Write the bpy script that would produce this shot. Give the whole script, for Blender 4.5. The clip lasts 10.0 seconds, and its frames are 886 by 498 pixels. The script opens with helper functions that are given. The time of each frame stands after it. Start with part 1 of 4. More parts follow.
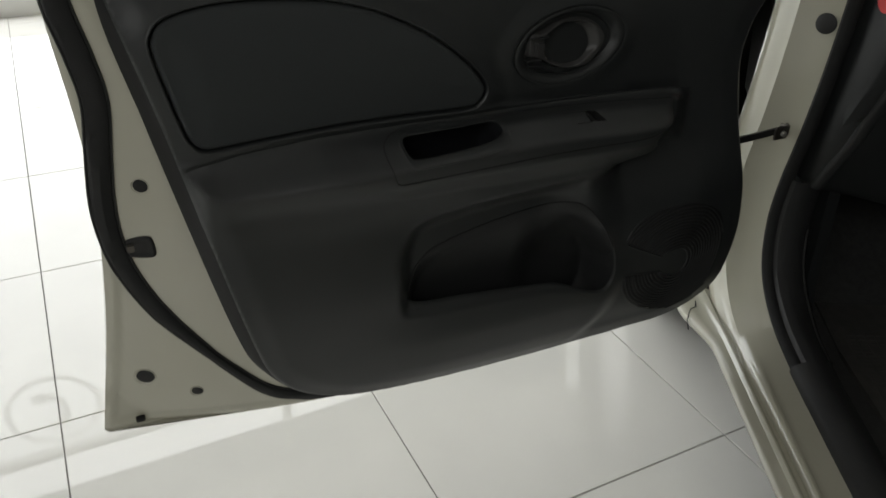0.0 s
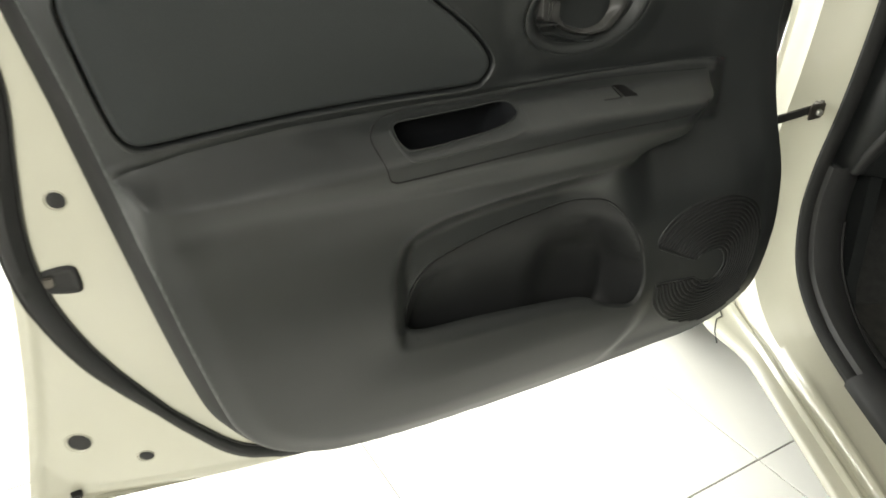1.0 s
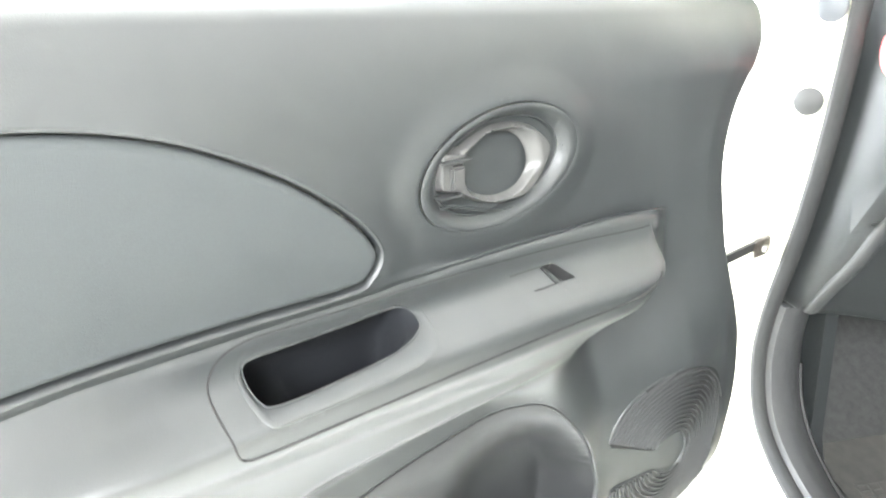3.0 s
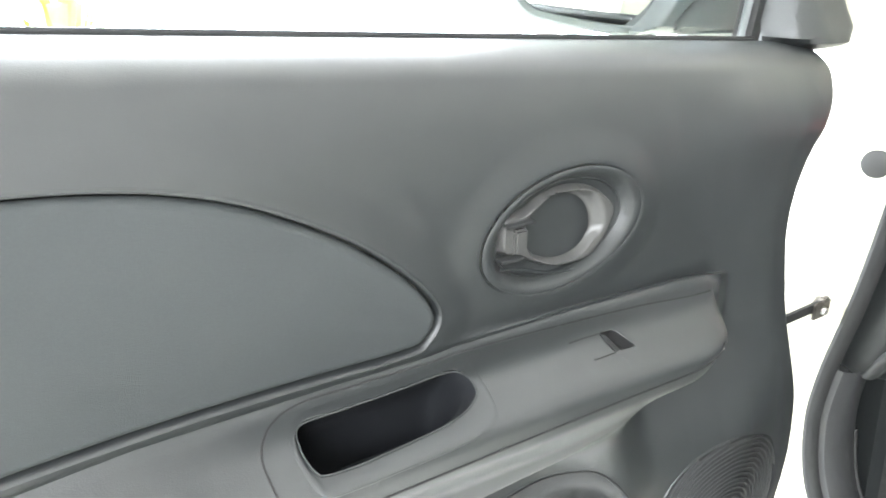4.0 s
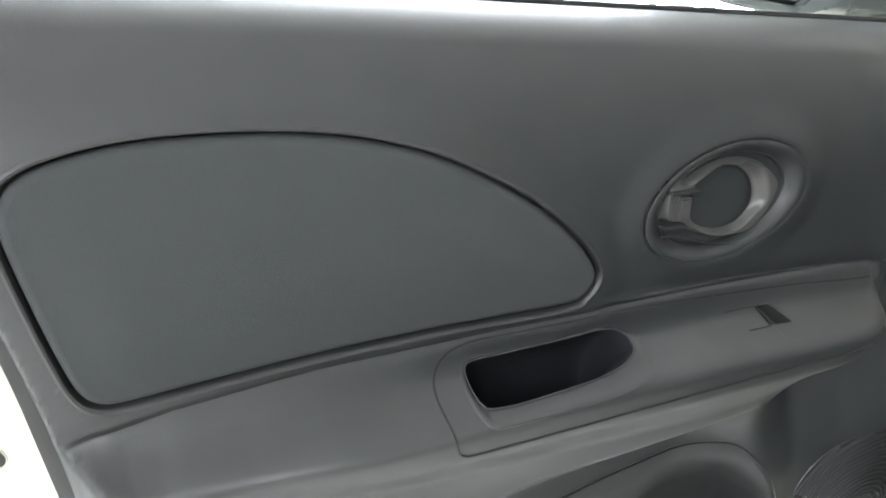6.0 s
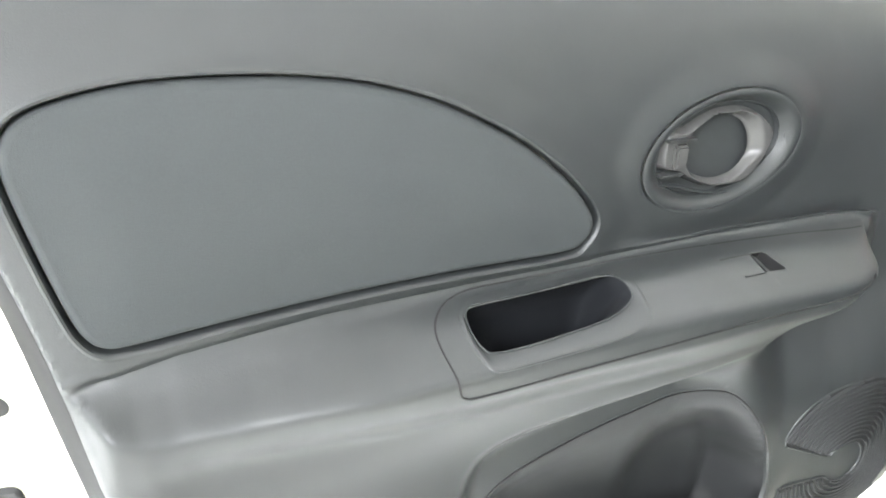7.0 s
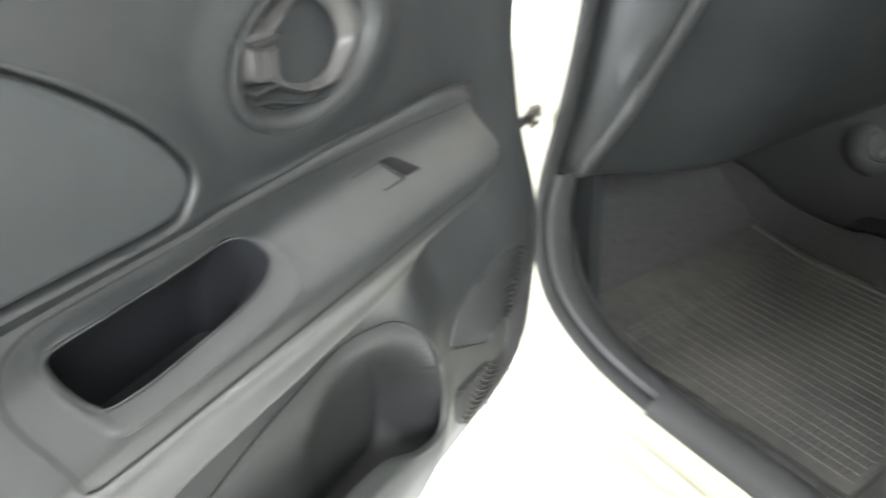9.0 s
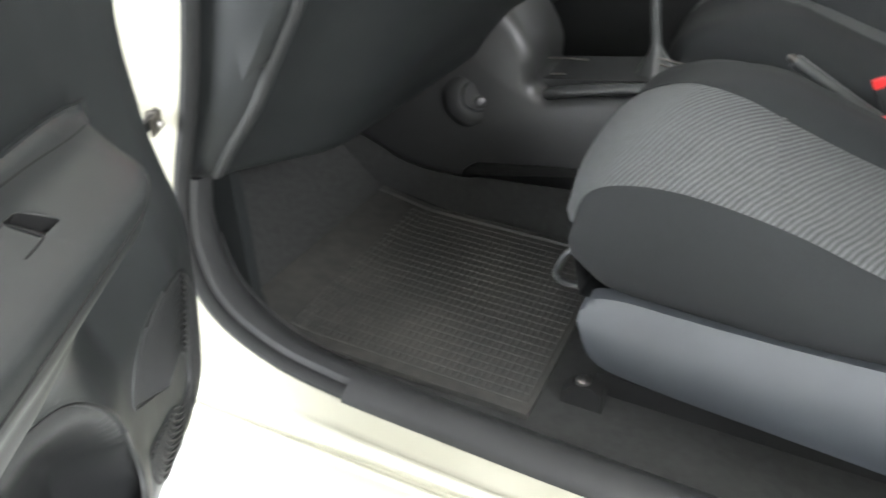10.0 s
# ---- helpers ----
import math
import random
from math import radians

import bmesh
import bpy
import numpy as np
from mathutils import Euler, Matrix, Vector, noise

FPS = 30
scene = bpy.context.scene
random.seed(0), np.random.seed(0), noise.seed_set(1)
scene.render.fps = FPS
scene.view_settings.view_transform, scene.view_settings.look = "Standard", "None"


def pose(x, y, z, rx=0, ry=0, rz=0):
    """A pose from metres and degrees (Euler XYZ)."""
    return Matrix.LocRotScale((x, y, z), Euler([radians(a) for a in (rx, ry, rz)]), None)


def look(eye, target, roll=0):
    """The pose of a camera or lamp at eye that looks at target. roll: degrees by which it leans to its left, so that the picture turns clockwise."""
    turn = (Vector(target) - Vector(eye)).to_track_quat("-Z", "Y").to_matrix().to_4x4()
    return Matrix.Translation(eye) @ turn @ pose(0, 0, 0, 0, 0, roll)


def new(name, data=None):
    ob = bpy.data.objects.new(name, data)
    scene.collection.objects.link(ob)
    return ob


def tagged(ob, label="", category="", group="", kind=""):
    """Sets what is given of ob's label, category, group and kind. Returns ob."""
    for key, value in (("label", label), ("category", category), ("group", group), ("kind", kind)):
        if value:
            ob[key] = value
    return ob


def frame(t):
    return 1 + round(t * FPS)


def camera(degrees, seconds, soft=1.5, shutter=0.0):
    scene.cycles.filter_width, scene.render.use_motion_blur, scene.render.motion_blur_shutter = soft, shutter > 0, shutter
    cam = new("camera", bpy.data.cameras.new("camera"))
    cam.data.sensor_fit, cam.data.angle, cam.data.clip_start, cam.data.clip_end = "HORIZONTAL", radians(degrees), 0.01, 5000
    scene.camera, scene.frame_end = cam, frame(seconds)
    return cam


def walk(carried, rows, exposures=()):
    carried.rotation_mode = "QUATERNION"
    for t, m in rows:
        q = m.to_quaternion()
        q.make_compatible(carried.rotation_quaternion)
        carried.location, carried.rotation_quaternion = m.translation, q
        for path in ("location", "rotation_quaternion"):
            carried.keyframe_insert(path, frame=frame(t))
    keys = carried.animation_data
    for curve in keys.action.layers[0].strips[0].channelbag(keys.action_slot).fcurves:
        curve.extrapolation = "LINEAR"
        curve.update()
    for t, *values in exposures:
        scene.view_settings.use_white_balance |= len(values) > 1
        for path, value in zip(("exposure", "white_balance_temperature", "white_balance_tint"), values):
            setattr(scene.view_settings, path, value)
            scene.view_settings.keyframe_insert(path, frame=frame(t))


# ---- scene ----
cam = camera(58.79, 10.0, soft=1.6, shutter=0.5)
EXPOSURES = [(0.0, -1.72, 6800, 10), (0.5, -1.2, 6900, 10), (1.0, 0.25, 7200, 7), (1.5, 1.12, 7300, 7), (2.0, 1.5, 7200, 9), (2.5, 2.3, 6700, 9), (3.0, 3.35, 6450, 10), (4.5, 1.72, 6350, 10), (5.5, 0.9, 6350, 10), (6.0, 1.25, 6350, 11), (7.5, 2.7, 6350, 11), (8.5, 2.55, 6450, 10), (9.0, 2.25, 6500, 11), (9.5, 1.8, 6450, 11), (10.0, 1.7, 6400, 11)]
PATH = [
    (0.0, 0.2278, -0.8584, 1.1504, 58.151, -1.620, -23.930),
    (0.5, 0.2456, -0.8091, 1.1111, 59.670, -0.660, -24.363),
    (1.0, 0.2573, -0.6862, 1.0353, 59.813, -0.519, -27.920),
    (1.5, 0.2745, -0.6070, 0.9975, 59.877, -0.819, -32.517),
    (2.0, 0.3198, -0.5555, 0.9997, 61.035, -0.955, -35.387),
    (2.5, 0.3757, -0.5025, 1.0166, 63.428, -0.064, -36.447),
    (3.0, 0.3982, -0.4664, 1.0359, 66.177, 0.333, -36.444),
    (4.5, 0.3848, -0.4333, 1.0663, 67.968, -2.038, -30.842),
    (5.0, 0.3586, -0.4344, 1.0685, 68.235, -1.797, -27.981),
    (5.5, 0.3467, -0.4339, 1.0568, 68.330, -1.996, -26.724),
    (6.0, 0.3349, -0.4469, 1.0511, 66.317, -1.867, -24.586),
    (7.5, 0.3188, -0.4524, 1.0219, 63.636, -1.210, -28.188),
    (8.0, 0.3158, -0.4455, 1.0084, 63.006, 0.081, -37.220),
    (8.5, 0.3418, -0.3855, 0.9889, 62.198, 0.794, -46.290),
    (8.7, 0.3620, -0.3580, 0.9848, 61.376, 0.669, -51.155),
    (9.0, 0.3949, -0.3231, 0.9803, 59.987, -0.491, -60.701),
    (9.3, 0.4119, -0.3056, 0.9771, 59.584, -1.044, -70.030),
    (9.5, 0.4235, -0.2937, 0.9731, 59.429, -1.163, -77.192),
    (9.8, 0.4315, -0.2762, 0.9766, 59.102, -2.544, -86.010),
    (10.0, 0.4365, -0.2631, 0.9779, 59.162, -2.969, -90.709),
]
walk(cam, [(t, pose(*p)) for t, *p in PATH], EXPOSURES)

# ---- world, sun and large lights ----
world = bpy.data.worlds.new("sky")
scene.world = world
world.use_nodes = True
wn = world.node_tree.nodes
sky = wn.new("ShaderNodeTexSky")
sky.sky_type = "NISHITA"
sky.sun_disc = False
sky.sun_elevation = radians(38)
sky.sun_rotation = radians(117)
wn["Background"].inputs["Strength"].default_value = 0.15
world.node_tree.links.new(sky.outputs[0], wn["Background"].inputs[0])
sun = new("sun", bpy.data.lights.new("sun", "SUN"))
sun.data.energy, sun.data.angle, sun.data.color = 5.0, radians(0.6), (1, 0.95, 0.86)
sun.matrix_world = look((10, -5, 12), (0, 0, 0))


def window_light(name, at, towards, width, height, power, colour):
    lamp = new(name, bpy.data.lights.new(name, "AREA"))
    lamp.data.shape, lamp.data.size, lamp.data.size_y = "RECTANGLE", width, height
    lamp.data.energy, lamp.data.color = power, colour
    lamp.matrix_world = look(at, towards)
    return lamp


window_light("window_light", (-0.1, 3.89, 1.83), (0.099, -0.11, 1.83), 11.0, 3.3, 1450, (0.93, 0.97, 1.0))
# added fill from behind the camera; no such window is known there
window_light("rear_fill_light", (-1.9, -3.38, 3.05), (0.2, 0, 0.75), 5.4, 1.2, 210, (0.96, 0.98, 1.0))

# ---- materials ----


def material(name, base, rough=0.5, metal=0.0, vary=0.15, scale=30, bump=0.0, bump_scale=400, coat=0.0, tone=None, spec=0.5):
    """A surface with broad blotches, fine grain and relief, all at real size."""
    m = bpy.data.materials.new(name)
    m.use_nodes = True
    nt = m.node_tree
    b = nt.nodes["Principled BSDF"]
    at = nt.nodes.new("ShaderNodeTexCoord")
    big = nt.nodes.new("ShaderNodeTexNoise")
    big.inputs["Scale"].default_value, big.inputs["Detail"].default_value = scale * 0.15, 4
    fine = nt.nodes.new("ShaderNodeTexNoise")
    fine.inputs["Scale"].default_value, fine.inputs["Detail"].default_value = scale, 5
    both = nt.nodes.new("ShaderNodeMath")
    both.operation = "ADD"
    ramp = nt.nodes.new("ShaderNodeMapRange")
    ramp.inputs["From Min"].default_value, ramp.inputs["From Max"].default_value = 0.7, 1.3
    mix = nt.nodes.new("ShaderNodeMix")
    mix.data_type = "RGBA"
    tone = tone or base
    mix.inputs["A"].default_value = (*[c * (1 - vary) for c in base], 1)
    mix.inputs["B"].default_value = (*[min(1, c * (1 + vary)) for c in tone], 1)
    for a, c in ((at.outputs["Object"], big.inputs["Vector"]), (at.outputs["Object"], fine.inputs["Vector"]), (big.outputs["Fac"], both.inputs[0]),
                 (fine.outputs["Fac"], both.inputs[1]), (both.outputs[0], ramp.inputs["Value"]), (ramp.outputs[0], mix.inputs["Factor"]),
                 (mix.outputs["Result"], b.inputs["Base Color"])):
        nt.links.new(a, c)
    b.inputs["Metallic"].default_value, b.inputs["Coat Weight"].default_value = metal, coat
    b.inputs["Specular IOR Level"].default_value = spec
    b.inputs["Coat Roughness"].default_value = 0.04
    rr = nt.nodes.new("ShaderNodeMapRange")
    rr.inputs["To Min"].default_value, rr.inputs["To Max"].default_value = rough - min(0.05, 0.4 * rough), min(1, rough + min(0.05, 0.4 * rough))
    nt.links.new(big.outputs["Fac"], rr.inputs["Value"])
    nt.links.new(rr.outputs[0], b.inputs["Roughness"])
    if bump:
        grain = nt.nodes.new("ShaderNodeTexNoise")
        grain.inputs["Scale"].default_value, grain.inputs["Detail"].default_value = bump_scale, 3
        bm_node = nt.nodes.new("ShaderNodeBump")
        bm_node.inputs["Strength"].default_value, bm_node.inputs["Distance"].default_value = bump, 0.001
        nt.links.new(at.outputs["Object"], grain.inputs["Vector"])
        nt.links.new(grain.outputs["Fac"], bm_node.inputs["Height"])
        nt.links.new(bm_node.outputs[0], b.inputs["Normal"])
    return m


PLASTIC = material("grained_plastic", (0.019, 0.021, 0.0215), 0.46, vary=0.06, bump=0.12, bump_scale=900, spec=0.5)
PLASTIC_DARK = material("dark_plastic", (0.024, 0.025, 0.0255), 0.55, vary=0.08, bump=0.25, bump_scale=900, spec=0.3)
PLASTIC_GREY = material("grey_plastic", (0.038, 0.042, 0.047), 0.5, vary=0.06, bump=0.2, bump_scale=900)
DASH = material("dash_plastic", (0.0115, 0.0128, 0.0132), 0.5, vary=0.06, bump=0.25, bump_scale=900, spec=0.22)
CONSOLE = material("console_plastic", (0.024, 0.0242, 0.0242), 0.36, vary=0.08, bump=0.15, bump_scale=900)
SCUFF = material("scuff_plastic", (0.03, 0.0305, 0.0312), 0.5, vary=0.08, bump=0.2, bump_scale=900, spec=0.25)
GLOSS = material("smooth_plastic", (0.045, 0.047, 0.047), 0.3, vary=0.06)
# shade of the pull cup's hollow, put into its base colour
CUP_SHADE = material("cup_shade", (0.0075, 0.0085, 0.0105), 0.75, vary=0.1, spec=0.3)
MIRROR_SHELL = material("mirror_shell_plastic", (0.034, 0.04, 0.0405), 0.5, vary=0.06, bump=0.1, bump_scale=900)
LEVER_GREY = material("satin_grey_plastic", (0.046, 0.0455, 0.0445), 0.4, vary=0.05)
FABRIC = material("door_cloth", (0.0245, 0.0282, 0.0292), 0.85, vary=0.08, scale=600, bump=0.5, bump_scale=1500)
SEAT_SIDE = material("seat_side_cloth", (0.0112, 0.0123, 0.013), 0.9, vary=0.12, scale=400, bump=0.5, bump_scale=1300, spec=0.3)
SEAT_TOP = material("ribbed_seat_cloth", (0.086, 0.09, 0.092), 0.9, vary=0.2, scale=700, bump=0.5, bump_scale=1300)
def ribbed(m, way, pitch):
    """Adds fine ribs to a cloth: bands across the given direction."""
    nt = m.node_tree
    b = nt.nodes["Principled BSDF"]
    at = nt.nodes.new("ShaderNodeTexCoord")
    dot = nt.nodes.new("ShaderNodeVectorMath")
    dot.operation = "DOT_PRODUCT"
    dot.inputs[1].default_value = [a * 2 * math.pi / pitch for a in way]
    wave = nt.nodes.new("ShaderNodeMath")
    wave.operation = "SINE"
    nt.links.new(at.outputs["Object"], dot.inputs[0])
    nt.links.new(dot.outputs["Value"], wave.inputs[0])
    rr = nt.nodes.new("ShaderNodeMapRange")
    rr.inputs["From Min"].default_value, rr.inputs["From Max"].default_value = -0.7, 0.7
    rr.inputs["To Min"].default_value, rr.inputs["To Max"].default_value = 0.36, 1.15
    nt.links.new(wave.outputs[0], rr.inputs["Value"])
    mul = nt.nodes.new("ShaderNodeVectorMath")
    mul.operation = "SCALE"
    old = b.inputs["Base Color"].links[0].from_socket
    nt.links.new(old, mul.inputs[0])
    nt.links.new(rr.outputs[0], mul.inputs["Scale"])
    nt.links.new(mul.outputs[0], b.inputs["Base Color"])
    bump = nt.nodes.new("ShaderNodeBump")
    bump.inputs["Strength"].default_value, bump.inputs["Distance"].default_value = 0.6, 0.002
    nt.links.new(wave.outputs[0], bump.inputs["Height"])
    nt.links.new(bump.outputs[0], b.inputs["Normal"])


ribbed(SEAT_TOP, (-0.75, -0.66, 0.0), 0.0068)
RUBBER = material("rubber", (0.012, 0.012, 0.012), 0.65, vary=0.15, scale=60)
SEAL = material("seal_rubber", (0.0145, 0.0148, 0.015), 0.75, vary=0.12, scale=60, spec=0.28)
CARPET = material("carpet", (0.03, 0.0305, 0.0295), 0.95, vary=0.35, scale=500, bump=1.0, bump_scale=700)
MAT = material("rubber_mat", (0.036, 0.0365, 0.0355), 0.6, vary=0.25, scale=40, tone=(0.05, 0.048, 0.043))
PAINT = material("pearl_white_paint", (0.42, 0.409, 0.333), 0.22, vary=0.03, scale=8, coat=0.6)
STEEL = material("bare_steel", (0.45, 0.44, 0.42), 0.35, metal=1.0, vary=0.2, scale=80)
BRACKET = material("dark_steel", (0.12, 0.11, 0.1), 0.4, metal=0.9, vary=0.3, scale=80)
GROMMET = material("grey_rubber", (0.012, 0.0125, 0.0122), 0.6, vary=0.08)
BLACK = material("hole_black", (0.006, 0.006, 0.006), 0.7, vary=0.2)
RED = material("red_plastic", (0.6, 0.03, 0.03), 0.35, vary=0.08)
TILE = material("polished_tile", (0.70, 0.69, 0.65), 0.015, vary=0.03, scale=6)
GROUT = material("grout", (0.22, 0.21, 0.19), 0.9, vary=0.2, scale=60)
DECAL = material("faint_film", (0.5, 0.5, 0.49), 0.5, vary=0.03, scale=8)
DECAL.node_tree.nodes["Principled BSDF"].inputs["Alpha"].default_value = 0.42
WALL_GREY = material("grey_wall_paint", (0.27, 0.27, 0.26), 0.85, vary=0.05, scale=10, bump=0.1, bump_scale=120)
WALL = material("wall_paint", (0.78, 0.77, 0.74), 0.85, vary=0.03, scale=10, bump=0.1, bump_scale=120)
PAVING = material("concrete_paving", (0.6, 0.59, 0.57), 0.85, vary=0.12, scale=8, bump=0.3, bump_scale=60)
PINK = material("pale_pink_render", (0.85, 0.79, 0.77), 0.9, vary=0.04)
TEAL = material("teal_board", (0.62, 0.8, 0.77), 0.6, vary=0.05)
LEAF = material("leaf", (0.3, 0.36, 0.06), 0.5, vary=0.3, scale=20)
MIRROR = material("mirror_glass", (0.85, 0.86, 0.86), 0.02, metal=1.0, vary=0.01)
CEILING = material("ceiling_paint", (0.42, 0.41, 0.39), 0.9, vary=0.05, scale=6)
ALU = material("window_frame_metal", (0.55, 0.55, 0.54), 0.4, metal=0.6, vary=0.06)
GLASS = bpy.data.materials.new("clear_glass")
GLASS.use_nodes = True
gb = GLASS.node_tree.nodes["Principled BSDF"]
gb.inputs["Transmission Weight"].default_value, gb.inputs["Roughness"].default_value, gb.inputs["IOR"].default_value = 1, 0.0, 1.01
gb.inputs["Base Color"].default_value = (0.93, 0.97, 0.95, 1)

# ---- mesh helpers ----
BASE = {}


def thing(name, at, label, category, group="", kind=""):
    ob = new(name)
    ob.location = at
    ob.empty_display_size = 0.05
    BASE[ob] = Vector(at)
    return tagged(ob, label, category, group, kind)


def solid(name, verts, faces, mat, parent=None, label="", smooth=True):
    """One mesh object from points in the world, under a thing or a part."""
    verts = np.asarray(verts, float)
    mid = (verts.min(0) + verts.max(0)) / 2
    me = bpy.data.meshes.new(name)
    me.from_pydata([tuple(v) for v in verts - mid], [], [tuple(int(i) for i in f) for f in faces])
    bm = bmesh.new()
    bm.from_mesh(me)
    bmesh.ops.recalc_face_normals(bm, faces=bm.faces)
    bm.to_mesh(me)
    bm.free()
    me.materials.append(mat)
    if smooth:
        me.shade_smooth()
        me.set_sharp_from_angle(angle=radians(38))
    ob = new(name, me)
    BASE[ob] = Vector(mid)
    ob.location = Vector(mid) - (BASE[parent] if parent else Vector())
    if parent:
        ob.parent = parent
    if label:
        tagged(ob, label)
    return ob


def spline(points, n=8, closed=False):
    """A Catmull-Rom curve through the points."""
    p = np.asarray(points, float)
    k = len(p)
    out = []
    for i in range(k if closed else k - 1):
        if closed:
            a, b, c, d = (p[(i + j) % k] for j in (-1, 0, 1, 2))
        else:
            a, b, c, d = p[max(i - 1, 0)], p[i], p[i + 1], p[min(i + 2, k - 1)]
        for t in np.arange(n) / n:
            out.append(0.5 * (2 * b + (c - a) * t + (2 * a - 5 * b + 4 * c - d) * t * t + (3 * b - a - 3 * c + d) * t ** 3))
    if not closed:
        out.append(p[-1])
    return np.array(out)


def signed(poly, X, Z):
    """Distance to a closed outline, negative inside, and the way out from it."""
    best = np.full(X.shape, 1e9)
    gx, gz = np.zeros(X.shape), np.zeros(X.shape)
    inside = np.zeros(X.shape, bool)
    for (ax, az), (bx, bz) in zip(poly, np.roll(poly, -1, 0)):
        dx, dz = bx - ax, bz - az
        ll = dx * dx + dz * dz
        if ll < 1e-14:
            continue
        t = np.clip(((X - ax) * dx + (Z - az) * dz) / ll, 0, 1)
        ex, ez = X - ax - t * dx, Z - az - t * dz
        d = np.hypot(ex, ez)
        near = d < best
        best, gx, gz = np.where(near, d, best), np.where(near, ex, gx), np.where(near, ez, gz)
        if dz:
            inside ^= ((az > Z) != (bz > Z)) & (X < dx * (Z - az) / dz + ax)
    s = np.where(inside, -1, 1)
    safe = np.maximum(best, 1e-9)
    return s * best, s * gx / safe, s * gz / safe


def step(a, b, x):
    t = np.clip((x - a) / (b - a), 0, 1)
    return t * t * (3 - 2 * t)


def sheet(outline, cell, depth, holes=(), rows=None, warp=None):
    """A curved sheet y = depth(x, z) over an outline in x and z, with clean edges along the outline and the holes."""
    lo, hi = outline.min(0) - cell, outline.max(0) + cell
    xs, zs = np.arange(lo[0], hi[0] + cell, cell), np.arange(lo[1], hi[1] + cell, cell)
    zs = zs if rows is None else rows
    X, Z = np.meshgrid(xs, zs, indexing="ij")
    if warp:
        Z = warp(X, Z)
    keep = np.ones(X.shape, bool)
    for poly, sign in ((outline, 1), *((h, -1) for h in holes)):
        d, gx, gz = signed(poly, X, Z)
        d = d * sign
        snap = np.abs(d) < 0.62 * cell
        X, Z = np.where(snap, X - d * sign * gx, X), np.where(snap, Z - d * sign * gz, Z)
        keep &= (d < 0) | snap
    Y = depth(X, Z)
    index = np.full(X.shape, -1)
    index[keep] = np.arange(keep.sum())
    verts = np.stack([X[keep], Y[keep], Z[keep]], 1)
    q = np.stack([index[:-1, :-1], index[1:, :-1], index[1:, 1:], index[:-1, 1:]], -1).reshape(-1, 4)
    n = (q >= 0).sum(1)
    faces = q[n == 4].tolist() + [[i for i in f if i >= 0] for f in q[n == 3]]
    return verts, faces


def sweep(path, section, up=(0, 0, 1), closed=False, cap=True):
    """A section of (side, up) points drawn along a path."""
    p = np.asarray(path, float)
    up = np.asarray(up, float)
    k, m = len(p), len(section)
    verts, faces = [], []
    for i in range(k):
        a, b = (p[i - 1], p[(i + 1) % k]) if closed else (p[max(i - 1, 0)], p[min(i + 1, k - 1)])
        t = (b - a) / max(np.linalg.norm(b - a), 1e-9)
        side = np.cross(t, up)
        side /= max(np.linalg.norm(side), 1e-9)
        top = np.cross(side, t)
        verts += [p[i] + s * side + h * top for s, h in section]
    for i in range(k if closed else k - 1):
        for j in range(m):
            a, b = i * m + j, i * m + (j + 1) % m
            c, d = ((i + 1) % k) * m + (j + 1) % m, ((i + 1) % k) * m + j
            faces.append((a, b, c, d))
    if cap and not closed:
        faces += [tuple(range(m)), tuple(range((k - 1) * m, k * m))]
    return np.array(verts), faces


def ring(rx, ry, n=10, power=1.0):
    a = np.arange(n) * 2 * math.pi / n
    return [(rx * np.sign(math.cos(t)) * abs(math.cos(t)) ** power, ry * np.sign(math.sin(t)) * abs(math.sin(t)) ** power) for t in a]


def box(lo, hi, bevel=0.004):
    """A box with bevelled edges: points and faces."""
    bm = bmesh.new()
    bmesh.ops.create_cube(bm, size=1)
    lo, hi = Vector(lo), Vector(hi)
    for v in bm.verts:
        v.co = Vector([lo[i] + (v.co[i] + 0.5) * (hi[i] - lo[i]) for i in range(3)])
    if bevel:
        bmesh.ops.bevel(bm, geom=bm.edges[:], offset=bevel, segments=2, affect="EDGES")
    bm.verts.index_update()
    out = np.array([v.co[:] for v in bm.verts]), [tuple(v.index for v in f.verts) for f in bm.faces]
    bm.free()
    return out


def turned(profile, at, axis, n=32):
    """A solid of revolution: (radius, along) points round an axis."""
    axis = Vector(axis).normalized()
    m = axis.to_track_quat("Z", "Y").to_matrix()
    verts, faces = [], []
    for r, h in profile:
        verts += [(Vector(at) + m @ Vector((r * math.cos(2 * math.pi * i / n), r * math.sin(2 * math.pi * i / n), h)))[:] for i in range(n)]
    for k in range(len(profile) - 1):
        faces += [(k * n + i, k * n + (i + 1) % n, (k + 1) * n + (i + 1) % n, (k + 1) * n + i) for i in range(n)]
    faces += [tuple(range(n)), tuple(range((len(profile) - 1) * n, len(profile) * n))]
    return np.array(verts), faces


def merge(*pieces):
    verts, faces, k = [], [], 0
    for v, f in pieces:
        verts.append(np.asarray(v))
        faces += [tuple(i + k for i in g) for g in f]
        k += len(v)
    return np.concatenate(verts), faces


# ---- the showroom ----
TURN, TILE_AT, SIDE = radians(2.845), (1.2531, -0.0432), 0.6


def on_tiles(x, y, z=0.0):
    c, s = math.cos(TURN), math.sin(TURN)
    return TILE_AT[0] + c * x - s * y, TILE_AT[1] + s * x + c * y, z


def slab(x0, x1, y0, y1, z0, z1):
    return np.array([on_tiles(x, y, z) for z in (z0, z1) for x, y in ((x0, y0), (x1, y0), (x1, y1), (x0, y1))]), [
        (0, 1, 2, 3), (4, 5, 6, 7), (0, 1, 5, 4), (1, 2, 6, 5), (2, 3, 7, 6), (3, 0, 4, 7)]


